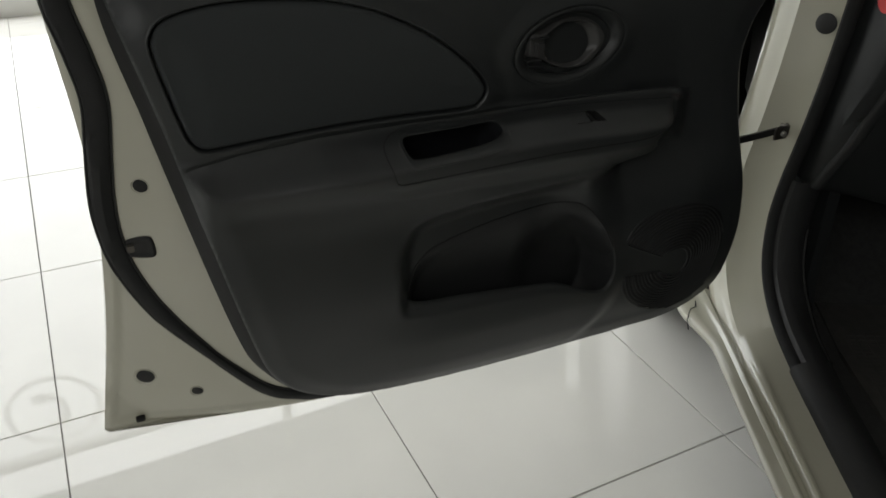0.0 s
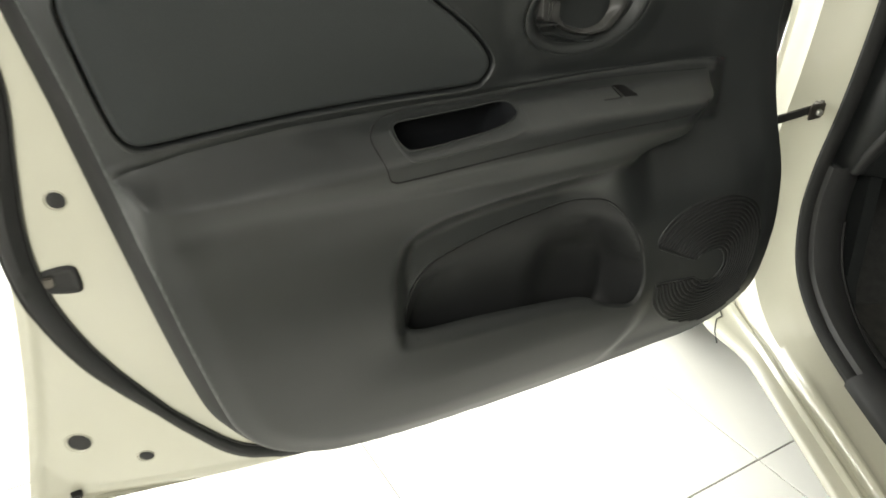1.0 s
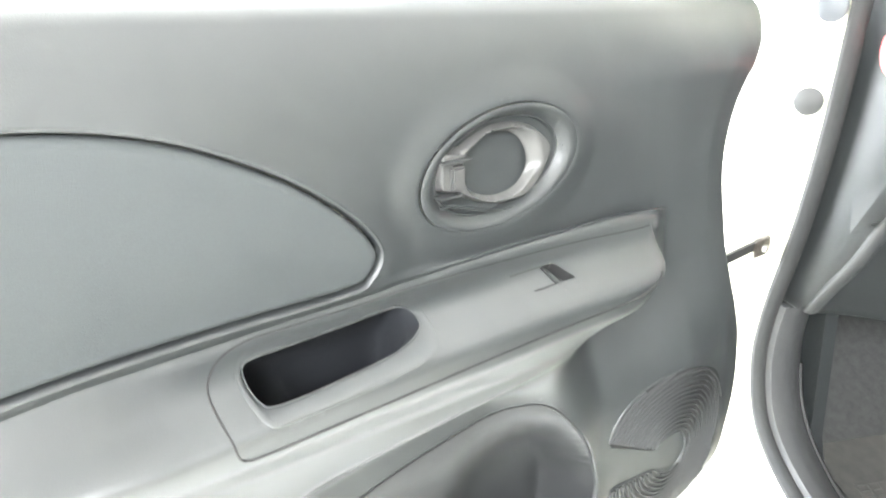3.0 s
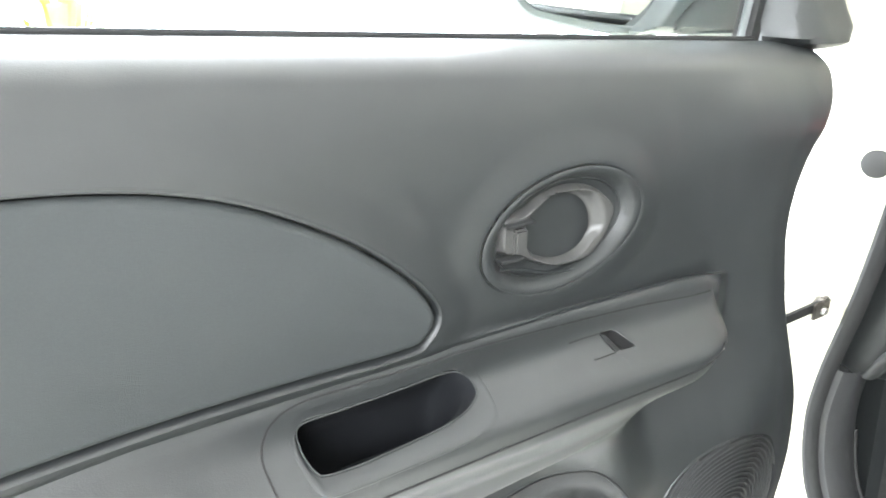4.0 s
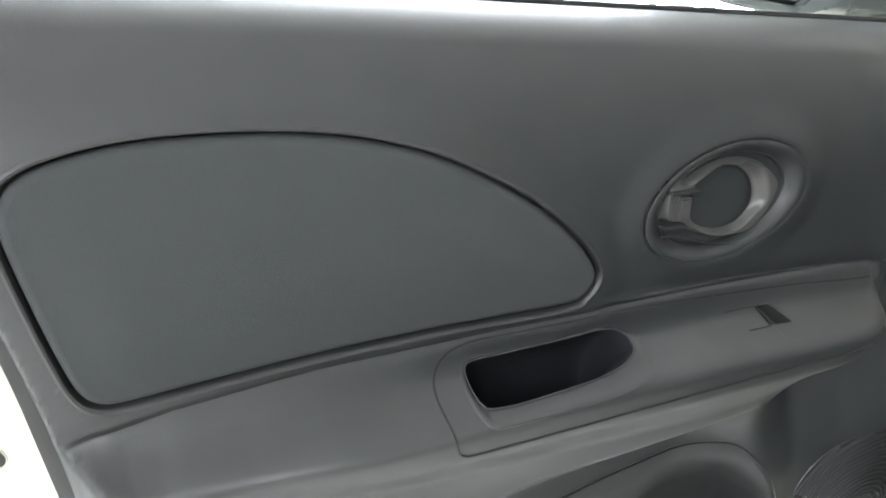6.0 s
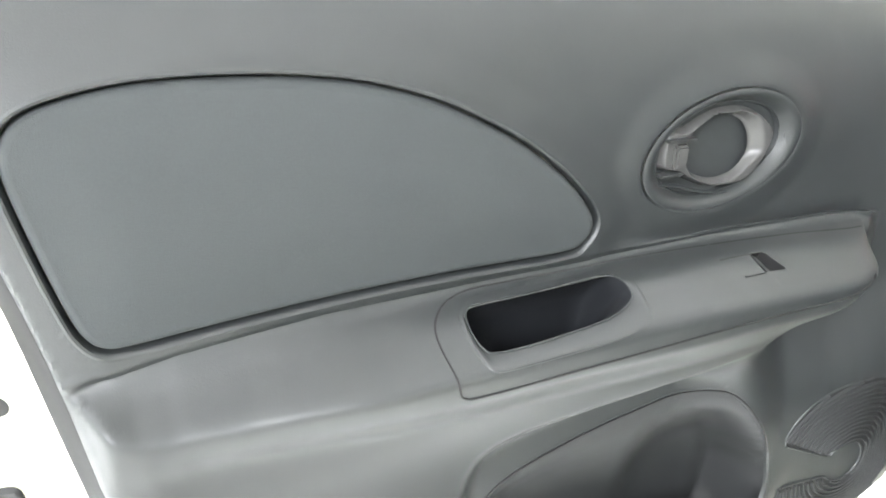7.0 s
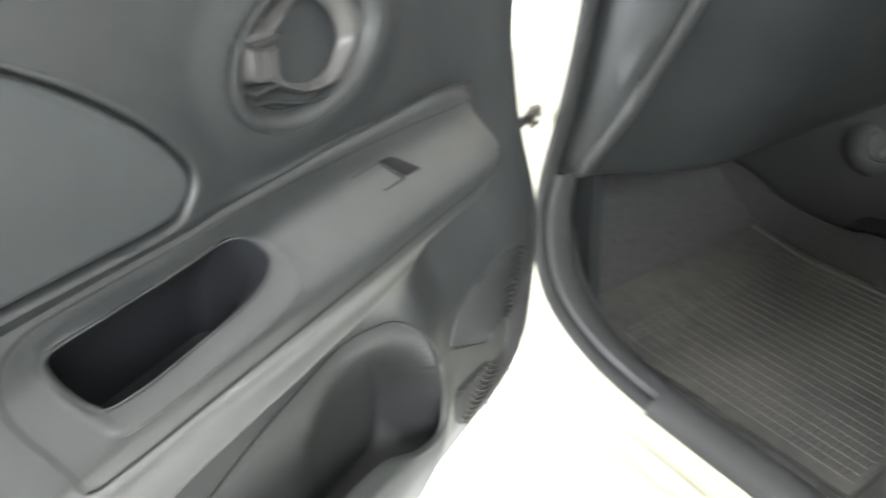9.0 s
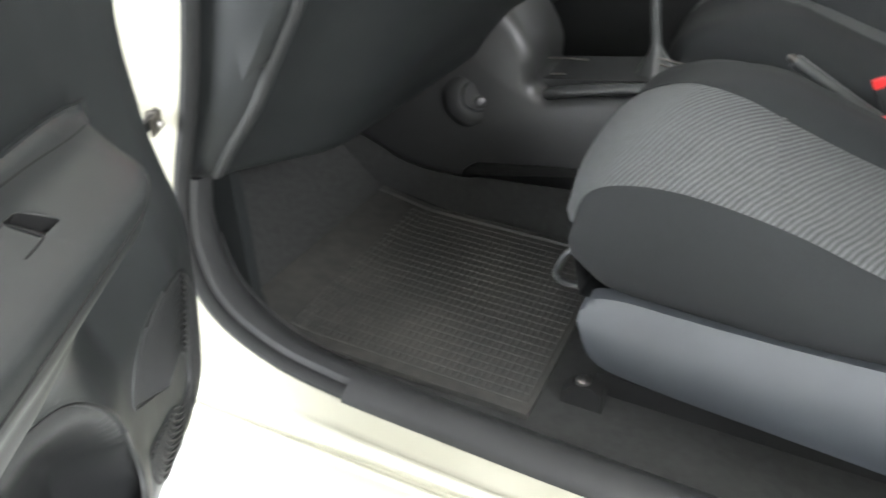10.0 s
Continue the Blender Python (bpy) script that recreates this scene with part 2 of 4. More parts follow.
floor = solid("floor", *slab(-7.1, 7.1, -3.6, 3.72, -0.1, -0.003), GROUT, smooth=False)
tagged(floor, "cream polished porcelain tile floor with thin grey joints", "floor", kind="structure")


# ---- the car door ----
WINDOW_Z = lambda x: 1.0098 - 0.0508 * (x - 0.2) / 0.884
REAR = [(0.214, 1.0), (0.228, 0.936), (0.257, 0.82), (0.289, 0.673), (0.33, 0.491), (0.352, 0.428), (0.388, 0.381), (0.436, 0.35)]
FOOT = [(0.49, 0.333), (0.6, 0.321), (0.75, 0.314), (0.957, 0.317), (1.06, 0.325)]
FRONT = [(1.128, 0.365), (1.165, 0.43), (1.175, 0.5), (1.165, 0.57), (1.143, 0.65), (1.122, 0.73), (1.11, 0.79), (1.115, 0.84), (1.132, 0.875), (1.153, 0.896), (1.18, 0.922), (1.195, 0.95)]
TRIM = np.concatenate([spline(REAR + FOOT + FRONT, 6), [(x, WINDOW_Z(x) + 0.008) for x in (1.2, 0.9, 0.5, 0.212)]])
TRIM_SIDE = np.concatenate([[(0.2, 1.3)], spline(REAR + FOOT + FRONT, 6), [(1.25, 1.3)]])
INSERT = spline([(0.2835, 0.88), (0.2865, 0.898), (0.298, 0.9095), (0.322, 0.917), (0.36, 0.922), (0.41, 0.9222), (0.46, 0.9185), (0.505, 0.9105), (0.552, 0.895),
                 (0.604, 0.868), (0.641, 0.841), (0.667, 0.8155), (0.679, 0.794), (0.67, 0.777), (0.649, 0.771), (0.555, 0.7725), (0.471, 0.7715), (0.395, 0.768), (0.338, 0.7645),
                 (0.319, 0.7665), (0.3085, 0.777), (0.302, 0.795), (0.2935, 0.83)], 8, True)
CUP = spline([(0.5625, 0.742), (0.5645, 0.7474), (0.571, 0.7495), (0.59, 0.7499), (0.64, 0.7499), (0.686, 0.7498), (0.7025, 0.7472), (0.708, 0.742), (0.701, 0.737), (0.671, 0.7335), (0.606, 0.7322), (0.5715, 0.7322), (0.5645, 0.7345), (0.5625, 0.738)], 6, True)
POCKET_OUT = spline([(0.549, 0.513), (0.541, 0.56), (0.547, 0.606), (0.574, 0.638), (0.645, 0.652), (0.74, 0.659), (0.82, 0.652), (0.868, 0.6), (0.899, 0.535), (0.903, 0.485),
                     (0.876, 0.461), (0.84, 0.468), (0.8, 0.488), (0.755, 0.496), (0.65, 0.502), (0.575, 0.506)], 6, True)
POCKET = spline([(0.559, 0.523), (0.5655, 0.545), (0.579, 0.571), (0.605, 0.589), (0.672, 0.605), (0.746, 0.6145), (0.8, 0.6195), (0.829, 0.613), (0.859, 0.578), (0.887, 0.533),
                 (0.896, 0.49), (0.876, 0.465), (0.84, 0.472), (0.8, 0.491), (0.755, 0.498), (0.65, 0.507), (0.575, 0.512)], 6, True)
SWITCH = np.array([(0.8365, 0.744), (0.849, 0.7433), (0.852, 0.742), (0.8588, 0.7352), (0.858, 0.7346), (0.8375, 0.7357), (0.8355, 0.7363), (0.8345, 0.7432)])
HANDLE_AT, HANDLE_TILT = (0.801, 0.838), radians(8)
DISH = np.array([(0.801 + 0.085 * math.cos(a) * math.cos(HANDLE_TILT) - 0.0485 * math.sin(a) * math.sin(HANDLE_TILT),
                  0.838 + 0.085 * math.cos(a) * math.sin(HANDLE_TILT) + 0.0485 * math.sin(a) * math.cos(HANDLE_TILT)) for a in np.arange(72) * math.pi / 36])
PROFILE_Z = [0.28, 0.32, 0.35, 0.42, 0.5, 0.56, 0.61, 0.66, 0.71, 0.75, 0.79, 0.85, 0.9, 0.94, 0.97, 1.0, 1.03]
PROFILE_Y = [0.0, -0.012, -0.022, -0.037, -0.048, -0.054, -0.05, -0.036, -0.021, -0.006, 0.0, 0.001, 0.008, 0.024, 0.046, 0.073, 0.1]
_pz = np.linspace(0.28, 1.03, 400)
_py = np.interp(_pz, PROFILE_Z, PROFILE_Y)
for _ in range(3):
    _py = np.convolve(np.pad(_py, 8, mode="edge"), np.ones(17) / 17, "valid")


ARM_Z = [0.28, 0.32, 0.35, 0.42, 0.5, 0.545, 0.575, 0.6, 0.62, 0.64, 0.66, 0.68, 0.695, 0.705, 0.712, 0.72, 0.7255, 0.729, 0.7315, 0.7335, 0.737, 0.742, 0.749, 0.757, 0.7612, 0.762, 0.79]
ARM_Y = [0.0, -0.012, -0.022, -0.039, -0.0535, -0.06, -0.061, -0.0575, -0.052, -0.049, -0.0505, -0.0575, -0.0635, -0.0665, -0.068, -0.0692, -0.0696, -0.069, -0.0665, -0.0612, -0.05, -0.0368, -0.0217, -0.009, -0.003, 0.0, 0.0]
_raw = np.interp(_pz, ARM_Z, ARM_Y)
_soft = _raw
for _ in range(2):
    _soft = np.convolve(np.pad(_soft, 1, mode="edge"), np.ones(3) / 3, "valid")
_low = _soft
for _ in range(3):
    _low = np.convolve(np.pad(_low, 6, mode="edge"), np.ones(13) / 13, "valid")
_soft = _low * step(0.71, 0.69, _pz) + _soft * (1 - step(0.71, 0.69, _pz))
_arm = np.where(_pz < 0.74, _soft, _raw * step(0.74, 0.748, _pz) + _soft * (1 - step(0.74, 0.748, _pz)))


def arm_depth(X):
    rise = 0.068 * (0.45 * step(0.294, 0.316, X) + 0.55 * step(0.3, 0.5, X))
    return rise * np.sqrt(np.clip(1 - (np.clip(X - 0.92, 0, 1) / 0.073) ** 2.7, 0, 1))


def arm_lip(X):
    """Distance from the back of the armrest to its ridge: a leaf-shaped tip at the rear."""
    return np.interp(X, [0.28, 0.298, 0.301, 0.305, 0.314, 0.33, 0.35, 0.38, 0.42, 0.5, 0.6], [0.0028, 0.0028, 0.0055, 0.0115, 0.0193, 0.0285, 0.0333, 0.034, 0.0325, 0.0318, 0.031])


def arm_back(X):
    return np.interp(X, [0.28, 0.31, 0.36, 0.455, 0.6, 0.8, 0.95, 1.02], [0.738, 0.745, 0.753, 0.76, 0.7615, 0.7595, 0.7535, 0.748])


def level(X, Z):
    """Height as if the back of the armrest ran level."""
    return Z - (arm_back(X) - 0.762) * step(0.12, 0.04, np.abs(Z - 0.75))


def front_depth(X, Z):
    """Depth of the lining ahead of the armrest: proud round the speaker, falling back above it."""
    low = np.interp(X, [0.85, 0.9, 0.96, 1.0, 1.04, 1.1, 1.18], [-0.047, -0.044, -0.044, -0.047, -0.047, -0.036, -0.029])
    high = np.interp(X, [0.9, 0.98, 1.06, 1.12, 1.2], [-0.002, -0.004, -0.012, -0.02, -0.022])
    w = step(0.7, 0.57, Z)
    return low * w + high * (1 - w)


def relief(X, Z):
    """Depth of the plain trim: lean, armrest and the swell below it."""
    under = step(0.7, 0.655, Z)
    f = step(0.93 - 0.13 * under, 1.03 - 0.12 * under, X) * step(0.95, 0.88, Z) * step(0.37, 0.45, Z)
    y = np.interp(Z, _pz, _py) * (1 - f) + front_depth(X, Z) * f
    flat = level(X, Z)
    a = arm_depth(X + 0.036 * step(0.752, 0.698, flat) * step(0.75, 0.85, X)) / 0.068
    a = a * (1 - under * step(0.81, 0.91, X))
    ridge = arm_lip(X)
    wide = ridge + 0.018
    below = 0.62 + (flat - 0.62) * 0.093 / (0.142 - wide)
    t = np.where(flat > 0.762 - ridge, 0.762 - (0.762 - flat) * 0.031 / ridge, 0.731 - (0.762 - ridge - flat))
    arm = np.interp(np.where(flat > 0.762 - wide, t, np.where(flat > 0.62, below, flat)), _pz, _arm)
    # scoop under the tip
    arm_tip = 0.008 * np.exp(-((flat - 0.726 + ridge) / 0.022) ** 2) * step(0.305, 0.37, X) * step(0.6, 0.4, X)
    y = y + arm_tip
    arm = arm + arm_tip
    return np.where(flat < 0.762, y * (1 - a) + arm * a, y * (1 - a * step(0.79, 0.762, flat)))


def trim_depth(X, Z):
    y = relief(X, Z)
    # swell over the pocket and the bottle holder's bulge
    edge = np.interp(Z, [0.3, 0.36, 0.42, 0.47, 0.5], [0.85, 0.868, 0.895, 0.915, 0.92])
    y = y - 0.014 * step(0.022, -0.03, X - edge) * step(0.52, 0.44, Z) * step(0.325, 0.4, Z) * step(0.45, 0.62, X)
    # ledge over the pocket: rounded above, firm lower edge, running out towards the front
    edge = np.interp(X, [0.55, 0.6, 0.66, 0.72, 0.78, 0.816, 0.868, 0.9, 0.95], [0.617, 0.644, 0.656, 0.661, 0.665, 0.667, 0.671, 0.674, 0.68])
    top = edge + 0.009
    y = y - 0.008 * np.where(Z > top, np.exp(-((Z - top) / 0.026) ** 2), step(edge - 0.007, top, Z)) * step(0.54, 0.7, X) * step(0.88, 0.75, X)
    d, _, _ = signed(POCKET_OUT, X, Z)
    y = y + 0.03 * step(0.012, -0.03, d) * step(0.46, 0.5, Z) * (1 - step(0.76, 0.87, X))
    d, _, _ = signed(INSERT, X, Z)
    y = y - 0.003 * step(0.034, 0.006, np.abs(d))
    d, _, _ = signed(DISH, X, Z)
    y = y - 0.004 * step(0.03, 0.0, d)
    # bead along the back of the armrest
    y = y - 0.002 * np.exp(-((level(X, Z) - 0.768) / 0.005) ** 2) * step(0.285, 0.3, X) * step(0.9, 0.7, X)
    # roll-over below the window slot
    s = np.clip(1 - (WINDOW_Z(X) - Z) / 0.022, 0, 1)
    y = y + 0.044 * (1 - np.sqrt(np.clip(1 - s * s, 0, 1)))
    # rolled rim
    d, _, _ = signed(TRIM_SIDE, X, Z)
    return y + (0.046 - 0.024 * step(1.0, 1.1, X)) * np.clip((d + 0.02) / 0.02, 0, 1) ** 1.2 + 0.004 * step(-0.05, -0.018, d)


def arm_out(verts):
    """Sets the armrest further out and up towards its front end."""
    v = np.array(verts, float)
    flat = level(v[:, 0], v[:, 2])
    w = np.interp(v[:, 0], [0.4, 0.5, 0.56, 0.66, 0.76, 1.003, 1.014], [0, 0.15, 0.38, 0.7, 1, 1, 0])
    back = np.interp(v[:, 0], [0.68, 0.95], [0, 0.5])
    w = w * step(0.686, 0.706, flat) * (1 - (1 - back) * step(0.744, 0.762, flat)) * step(0.7705, 0.765, flat)
    return v + np.outer(w, (-0.03, -0.021, 0.019))


def offset(poly, d):
    """The outline moved outwards by d."""
    t = np.roll(poly, -1, 0) - np.roll(poly, 1, 0)
    t /= np.linalg.norm(t, axis=1)[:, None] + 1e-12
    x, z = poly[:, 0], poly[:, 1]
    turn = np.sign((x * np.roll(z, -1) - np.roll(x, -1) * z).sum())
    return poly + d * turn * np.stack([t[:, 1], -t[:, 0]], 1)


def rings(rows, cap=True):
    """A skin through closed rings of equal length."""
    m = len(rows[0])
    faces = [(k * m + i, k * m + (i + 1) % m, (k + 1) * m + (i + 1) % m, (k + 1) * m + i) for k in range(len(rows) - 1) for i in range(m)]
    return np.concatenate(rows), faces + ([tuple(range((len(rows) - 1) * m, len(rows) * m))] if cap else [])


def lip(poly, ladder):
    """A rounded edge round an opening in the lining: steps of (out from the outline, back)."""
    rows = []
    for out, back in ladder:
        p = offset(poly, out)
        rows.append(np.stack([p[:, 0], trim_depth(p[:, 0], p[:, 1]) + back, p[:, 1]], 1))
    return rings(rows, False)


car = thing("car", (1.4, -0.7, 0.0), "pearl white small car, front door open, dark grey cabin", "car")

# white inner panel: the body of the door
SKIN_REAR = [(0.19, 0.988), (0.186, 0.92), (0.195, 0.765), (0.19, 0.628), (0.17, 0.473), (0.136, 0.297)]
SKIN = np.concatenate([spline(SKIN_REAR, 6), [(0.142, 0.291), (0.385, 0.286), (0.8, 0.287), (1.05, 0.3), (1.12, 0.36), (1.14, 0.5), (1.12, 0.65), (1.1, 0.75), (1.1, 0.85), (1.12, 0.9), (1.14, WINDOW_Z(1.14) - 0.012)]])


def shell(X, Z):
    d, _, _ = signed(TRIM, X, Z)
    e, _, _ = signed(SKIN, X, Z)
    y = 0.046 + 0.32 * np.clip(d, 0, 0.2) + 0.5 * np.clip(Z - 0.93, 0, 1)
    return y - 0.003 * step(-0.017, -0.013, e) + 0.003 * step(-0.004, 0, e)


door = solid("front_door", *sheet(SKIN, 0.005, shell), PAINT, car, "open door with a cream white painted shut face")
hole_rims = [offset(CUP, 0.006), offset(SWITCH, 0.0022), offset(POCKET, 0.005), offset(INSERT, 0.005), offset(DISH, 0.004)]
trim_rows = np.concatenate([np.arange(0.762 - 0.006 - 160 * 0.0028, 0.7558, 0.0028), np.arange(0.756, 0.7745, 0.0012), np.arange(0.776, 0.9865, 0.0028), WINDOW_Z(0.2) - 0.022 * (1 - np.sin(np.linspace(0, math.pi / 2, 14)))])


def trim_warp(X, Z):
    return Z + (arm_back(X) - 0.762) * step(0.12, 0.04, np.abs(Z - 0.75)) + (WINDOW_Z(X) - WINDOW_Z(0.2)) * step(0.84, 0.985, Z)


trim_mesh = merge(sheet(TRIM, 0.0028, trim_depth, hole_rims, trim_rows, trim_warp), lip(CUP, ((0.0062, 0.0), (0.0052, -0.0011), (0.004, -0.0014), (0.0026, -0.0005), (0.0012, 0.002), (0.0, 0.006))),
                                 lip(POCKET, ((0.0052, 0.0), (0.003, -0.0003), (0.001, 0.001), (0.0, 0.004))),
                                 lip(INSERT, ((0.0052, 0.0), (0.0035, -0.0005), (0.002, 0.0003), (0.0008, 0.003), (0.0, 0.009))),
                                 lip(SWITCH, ((0.0024, 0.0), (0.0012, 0.0), (0.0004, 0.0004), (0.0, 0.0014))),
                  lip(DISH, ((0.0042, 0.0), (0.002, 0.0), (0.0006, 0.0004), (0.0, 0.0014))))
trim = solid("door_trim", arm_out(trim_mesh[0]), trim_mesh[1], PLASTIC, door, "dark grey grained plastic lining")


# dark strip along the rear edge of the lining
q = spline(REAR, 8)
t = np.gradient(q, axis=0)
t /= np.linalg.norm(t, axis=1)[:, None]
inward = np.stack([-t[:, 1], t[:, 0]], 1)
cols = []
for into, lift in ((0.0, 0.0), (0.001, 0.0016), (0.008, 0.002), (0.016, 0.0016), (0.0175, 0.0)):
    e = q + inward * into
    cols.append(np.stack([e[:, 0], trim_depth(e[:, 0], e[:, 1]) - lift, e[:, 1]], 1))
n = len(q)
solid("edge_strip", np.concatenate(cols), [(k * n + i, k * n + i + 1, (k + 1) * n + i + 1, (k + 1) * n + i) for k in range(4) for i in range(n - 1)], SEAL, door, "dark strip along the rear edge of the lining")


def cloth_rows():
    rows = []
    for out, back in ((-0.0008, 0.009), (-0.0014, 0.004), (-0.003, 0.001), (-0.005, 0.0), (-0.007, -0.0004)):
        p = offset(INSERT, out)
        rows.append(np.stack([p[:, 0], relief(p[:, 0], p[:, 1]) - 0.003 + back, p[:, 1]], 1))
    return rows


def cloth(X, Z):
    d, _, _ = signed(INSERT, X, Z)
    return relief(X, Z) - 0.0034 - 0.004 * step(-0.007, -0.05, d)


solid("cloth_insert", *merge(sheet(offset(INSERT, -0.0065), 0.004, cloth), rings(cloth_rows(), False)), FABRIC, door, "flat charcoal cloth insert")

# pull cup: a deep well that drops into the armrest
rows, mid, edge = [], CUP.mean(0), trim_depth(CUP[:, 0], CUP[:, 1]) + 0.0058
moved = arm_out(np.stack([CUP[:, 0], edge, CUP[:, 1]], 1)) - np.stack([CUP[:, 0], edge, CUP[:, 1]], 1)
# walls lean back as they drop, so the inside stays dark
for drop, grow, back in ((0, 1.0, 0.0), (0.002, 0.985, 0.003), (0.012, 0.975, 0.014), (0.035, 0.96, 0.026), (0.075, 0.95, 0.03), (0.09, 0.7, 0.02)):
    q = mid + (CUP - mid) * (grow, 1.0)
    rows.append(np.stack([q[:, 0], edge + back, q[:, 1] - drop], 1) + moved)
cup = solid("pull_cup", *rings(rows), CUP_SHADE, door, "deep black pull cup")
q = offset(CUP, -0.0006)
cup_rim = sweep(arm_out(np.stack([q[:, 0], trim_depth(q[:, 0], q[:, 1]) + 0.0046, q[:, 1]], 1)), ring(0.0007, 0.0007, 6), (0, 1, 0), True)
solid("cup_rim", *cup_rim, PLASTIC, cup)

# map pocket: a hollow that drops behind the lower front wall, deeper where a bottle stands
POCKET_IN = np.concatenate([POCKET[:60][POCKET[:60, 1] > 0.52], spline([(0.904, 0.505), (0.905, 0.43), (0.88, 0.4), (0.8, 0.392), (0.66, 0.392), (0.58, 0.4), (0.553, 0.43), (0.552, 0.5)], 4)])


def pocket_depth(X, Z):
    d, _, _ = signed(POCKET_IN, X, Z)
    base = trim_depth(X, np.maximum(Z, 0.555)) + 0.004
    deep = 0.042 * step(0.62, 0.44, Z) + 0.075 * step(0.73, 0.85, X) * step(0.625, 0.52, Z)
    room = 0.043 - base
    deep = room * (1 - np.exp(-deep / room))
    broad = sum(signed(POCKET_IN, X + 0.016 * math.cos(a), Z + 0.016 * math.sin(a))[0] for a in np.arange(8) * math.pi / 4) / 8
    e = step(0.004, -0.03, broad) * step(0, -0.006, d)
    return (trim_depth(X, Z) + 0.004) * (1 - e) + (base + deep) * e


solid("door_pocket", *sheet(POCKET_IN, 0.004, pocket_depth), PLASTIC_DARK, door, "open map pocket with a bottle hollow")

# window switch, gaps and the inner handle


def line_on(points, radius, lift=0.0, depth=None, n=6, closed=False):
    """A thin round line that lies on the door lining."""
    q = spline(points, n, closed)
    depth = depth or trim_depth
    y = depth(q[:, 0], q[:, 1]) - lift
    return sweep(np.stack([q[:, 0], y, q[:, 1]], 1), ring(radius, radius, 6), (0, 1, 0), closed)


GAP = [(0.984, 0.7415), (0.955, 0.7445), (0.92, 0.7475), (0.8875, 0.75), (0.823, 0.7538), (0.763, 0.7565), (0.706, 0.7582), (0.652, 0.7595), (0.5815, 0.7602), (0.56, 0.759), (0.547, 0.7555), (0.5395, 0.75),
       (0.534, 0.7385), (0.537, 0.718), (0.543, 0.7108), (0.56, 0.709), (0.646, 0.71), (0.762, 0.712), (0.83, 0.712), (0.88, 0.711), (0.915, 0.712), (0.934, 0.7165), (0.946, 0.722)]
gap_mesh = line_on(GAP, 0.0009, 0.0002)
solid("panel_gap", arm_out(gap_mesh[0]), gap_mesh[1], BLACK, door, "thin dark joint round the switch panel")
pocket_line = [(0.5597, 0.53), (0.566, 0.546), (0.579, 0.572), (0.605, 0.59), (0.672, 0.606), (0.746, 0.6155), (0.8, 0.6205), (0.83, 0.614), (0.86, 0.579), (0.888, 0.534)]
solid("pocket_gap", *line_on(pocket_line, 0.0009, 0.0004), BLACK, door)


# window switch: a small well with a tilted rocker and two slits beside it
rows, edge = [], trim_depth(SWITCH[:, 0], SWITCH[:, 1]) + 0.0012
for drop, grow in ((0.0, 1.0), (0.004, 0.97), (0.009, 0.92)):
    q = SWITCH.mean(0) + (SWITCH - SWITCH.mean(0)) * grow
    rows.append(arm_out(np.stack([q[:, 0], edge + 0.3 * drop, q[:, 1]], 1)) + (0, 0.4 * drop, -drop))
well = solid("switch_well", *rings(rows), BLACK, door, "small black well of the window switch")
rocker = np.array([(0.836, 0.7436), (0.8455, 0.7431), (0.848, 0.7361), (0.8375, 0.7363)])
face_up = arm_out(np.stack([rocker[:, 0], trim_depth(rocker[:, 0], rocker[:, 1]) + 0.0008, rocker[:, 1]], 1))
face_up[1:3] += (0, 0.002, -0.005)
solid("window_switch", np.concatenate([face_up, face_up + (0, 0.002, -0.004)]), [(0, 1, 2, 3), (4, 5, 6, 7), (0, 1, 5, 4), (1, 2, 6, 5), (2, 3, 7, 6), (3, 0, 4, 7)], PLASTIC_DARK, door,
      "small black rocker switch", smooth=False)
for slit in ([(0.802, 0.7451), (0.819, 0.7447), (0.836, 0.7441)], [(0.813, 0.7366), (0.824, 0.7362), (0.836, 0.7359)]):
    slit_mesh = line_on(slit, 0.0008, -0.0001)
    solid("switch_slit", arm_out(slit_mesh[0]), slit_mesh[1], BLACK, door)

LEVER = spline([(0.737, 0.833), (0.738, 0.856), (0.746, 0.8595), (0.76, 0.8595), (0.7795, 0.868), (0.802, 0.872), (0.826, 0.8695), (0.844, 0.8605), (0.8535, 0.8475), (0.8495, 0.832), (0.8395, 0.817),
                (0.826, 0.8075), (0.805, 0.8055), (0.7855, 0.8085), (0.7675, 0.816), (0.754, 0.8235), (0.742, 0.8265)], 6, True)
LEVER_HOLE = offset(spline([(0.7645, 0.8495), (0.7735, 0.857), (0.79, 0.8645), (0.808, 0.864), (0.8215, 0.857), (0.829, 0.8445), (0.8295, 0.831), (0.82, 0.819), (0.8055, 0.8145), (0.79, 0.8155), (0.7735, 0.8225), (0.7655, 0.833)], 6, True), 0.0013)
mid = np.array(HANDLE_AT)
rows = []
for grow, y in ((1.0, -0.0004), (0.985, 0.0), (0.965, -0.0008), (0.92, -0.0007), (0.88, 0.0006), (0.83, 0.004), (0.78, 0.0075), (0.765, 0.0072), (0.745, 0.0105), (0.6, 0.0125), (0.2, 0.0125)):
    q = mid + (DISH - mid) * grow
    rows.append(np.stack([q[:, 0], relief(q[:, 0], q[:, 1]) - 0.004 + y, q[:, 1]], 1))
bezel = solid("handle_bezel", *rings(rows), PLASTIC, door, "oval dished surround of the inner handle")


def lever_depth(X, Z):
    d, _, _ = signed(LEVER, X, Z)
    e, _, _ = signed(LEVER_HOLE, X, Z)
    wide = 0.003 + 0.01 * step(0.8, 0.835, X) * step(0.822, 0.836, Z)
    return relief(X, Z) + 0.006 - 0.009 * step(0, -0.003, d) - 0.002 * step(0.8, 0.86, X) + 0.008 * step(wide, 0, e)


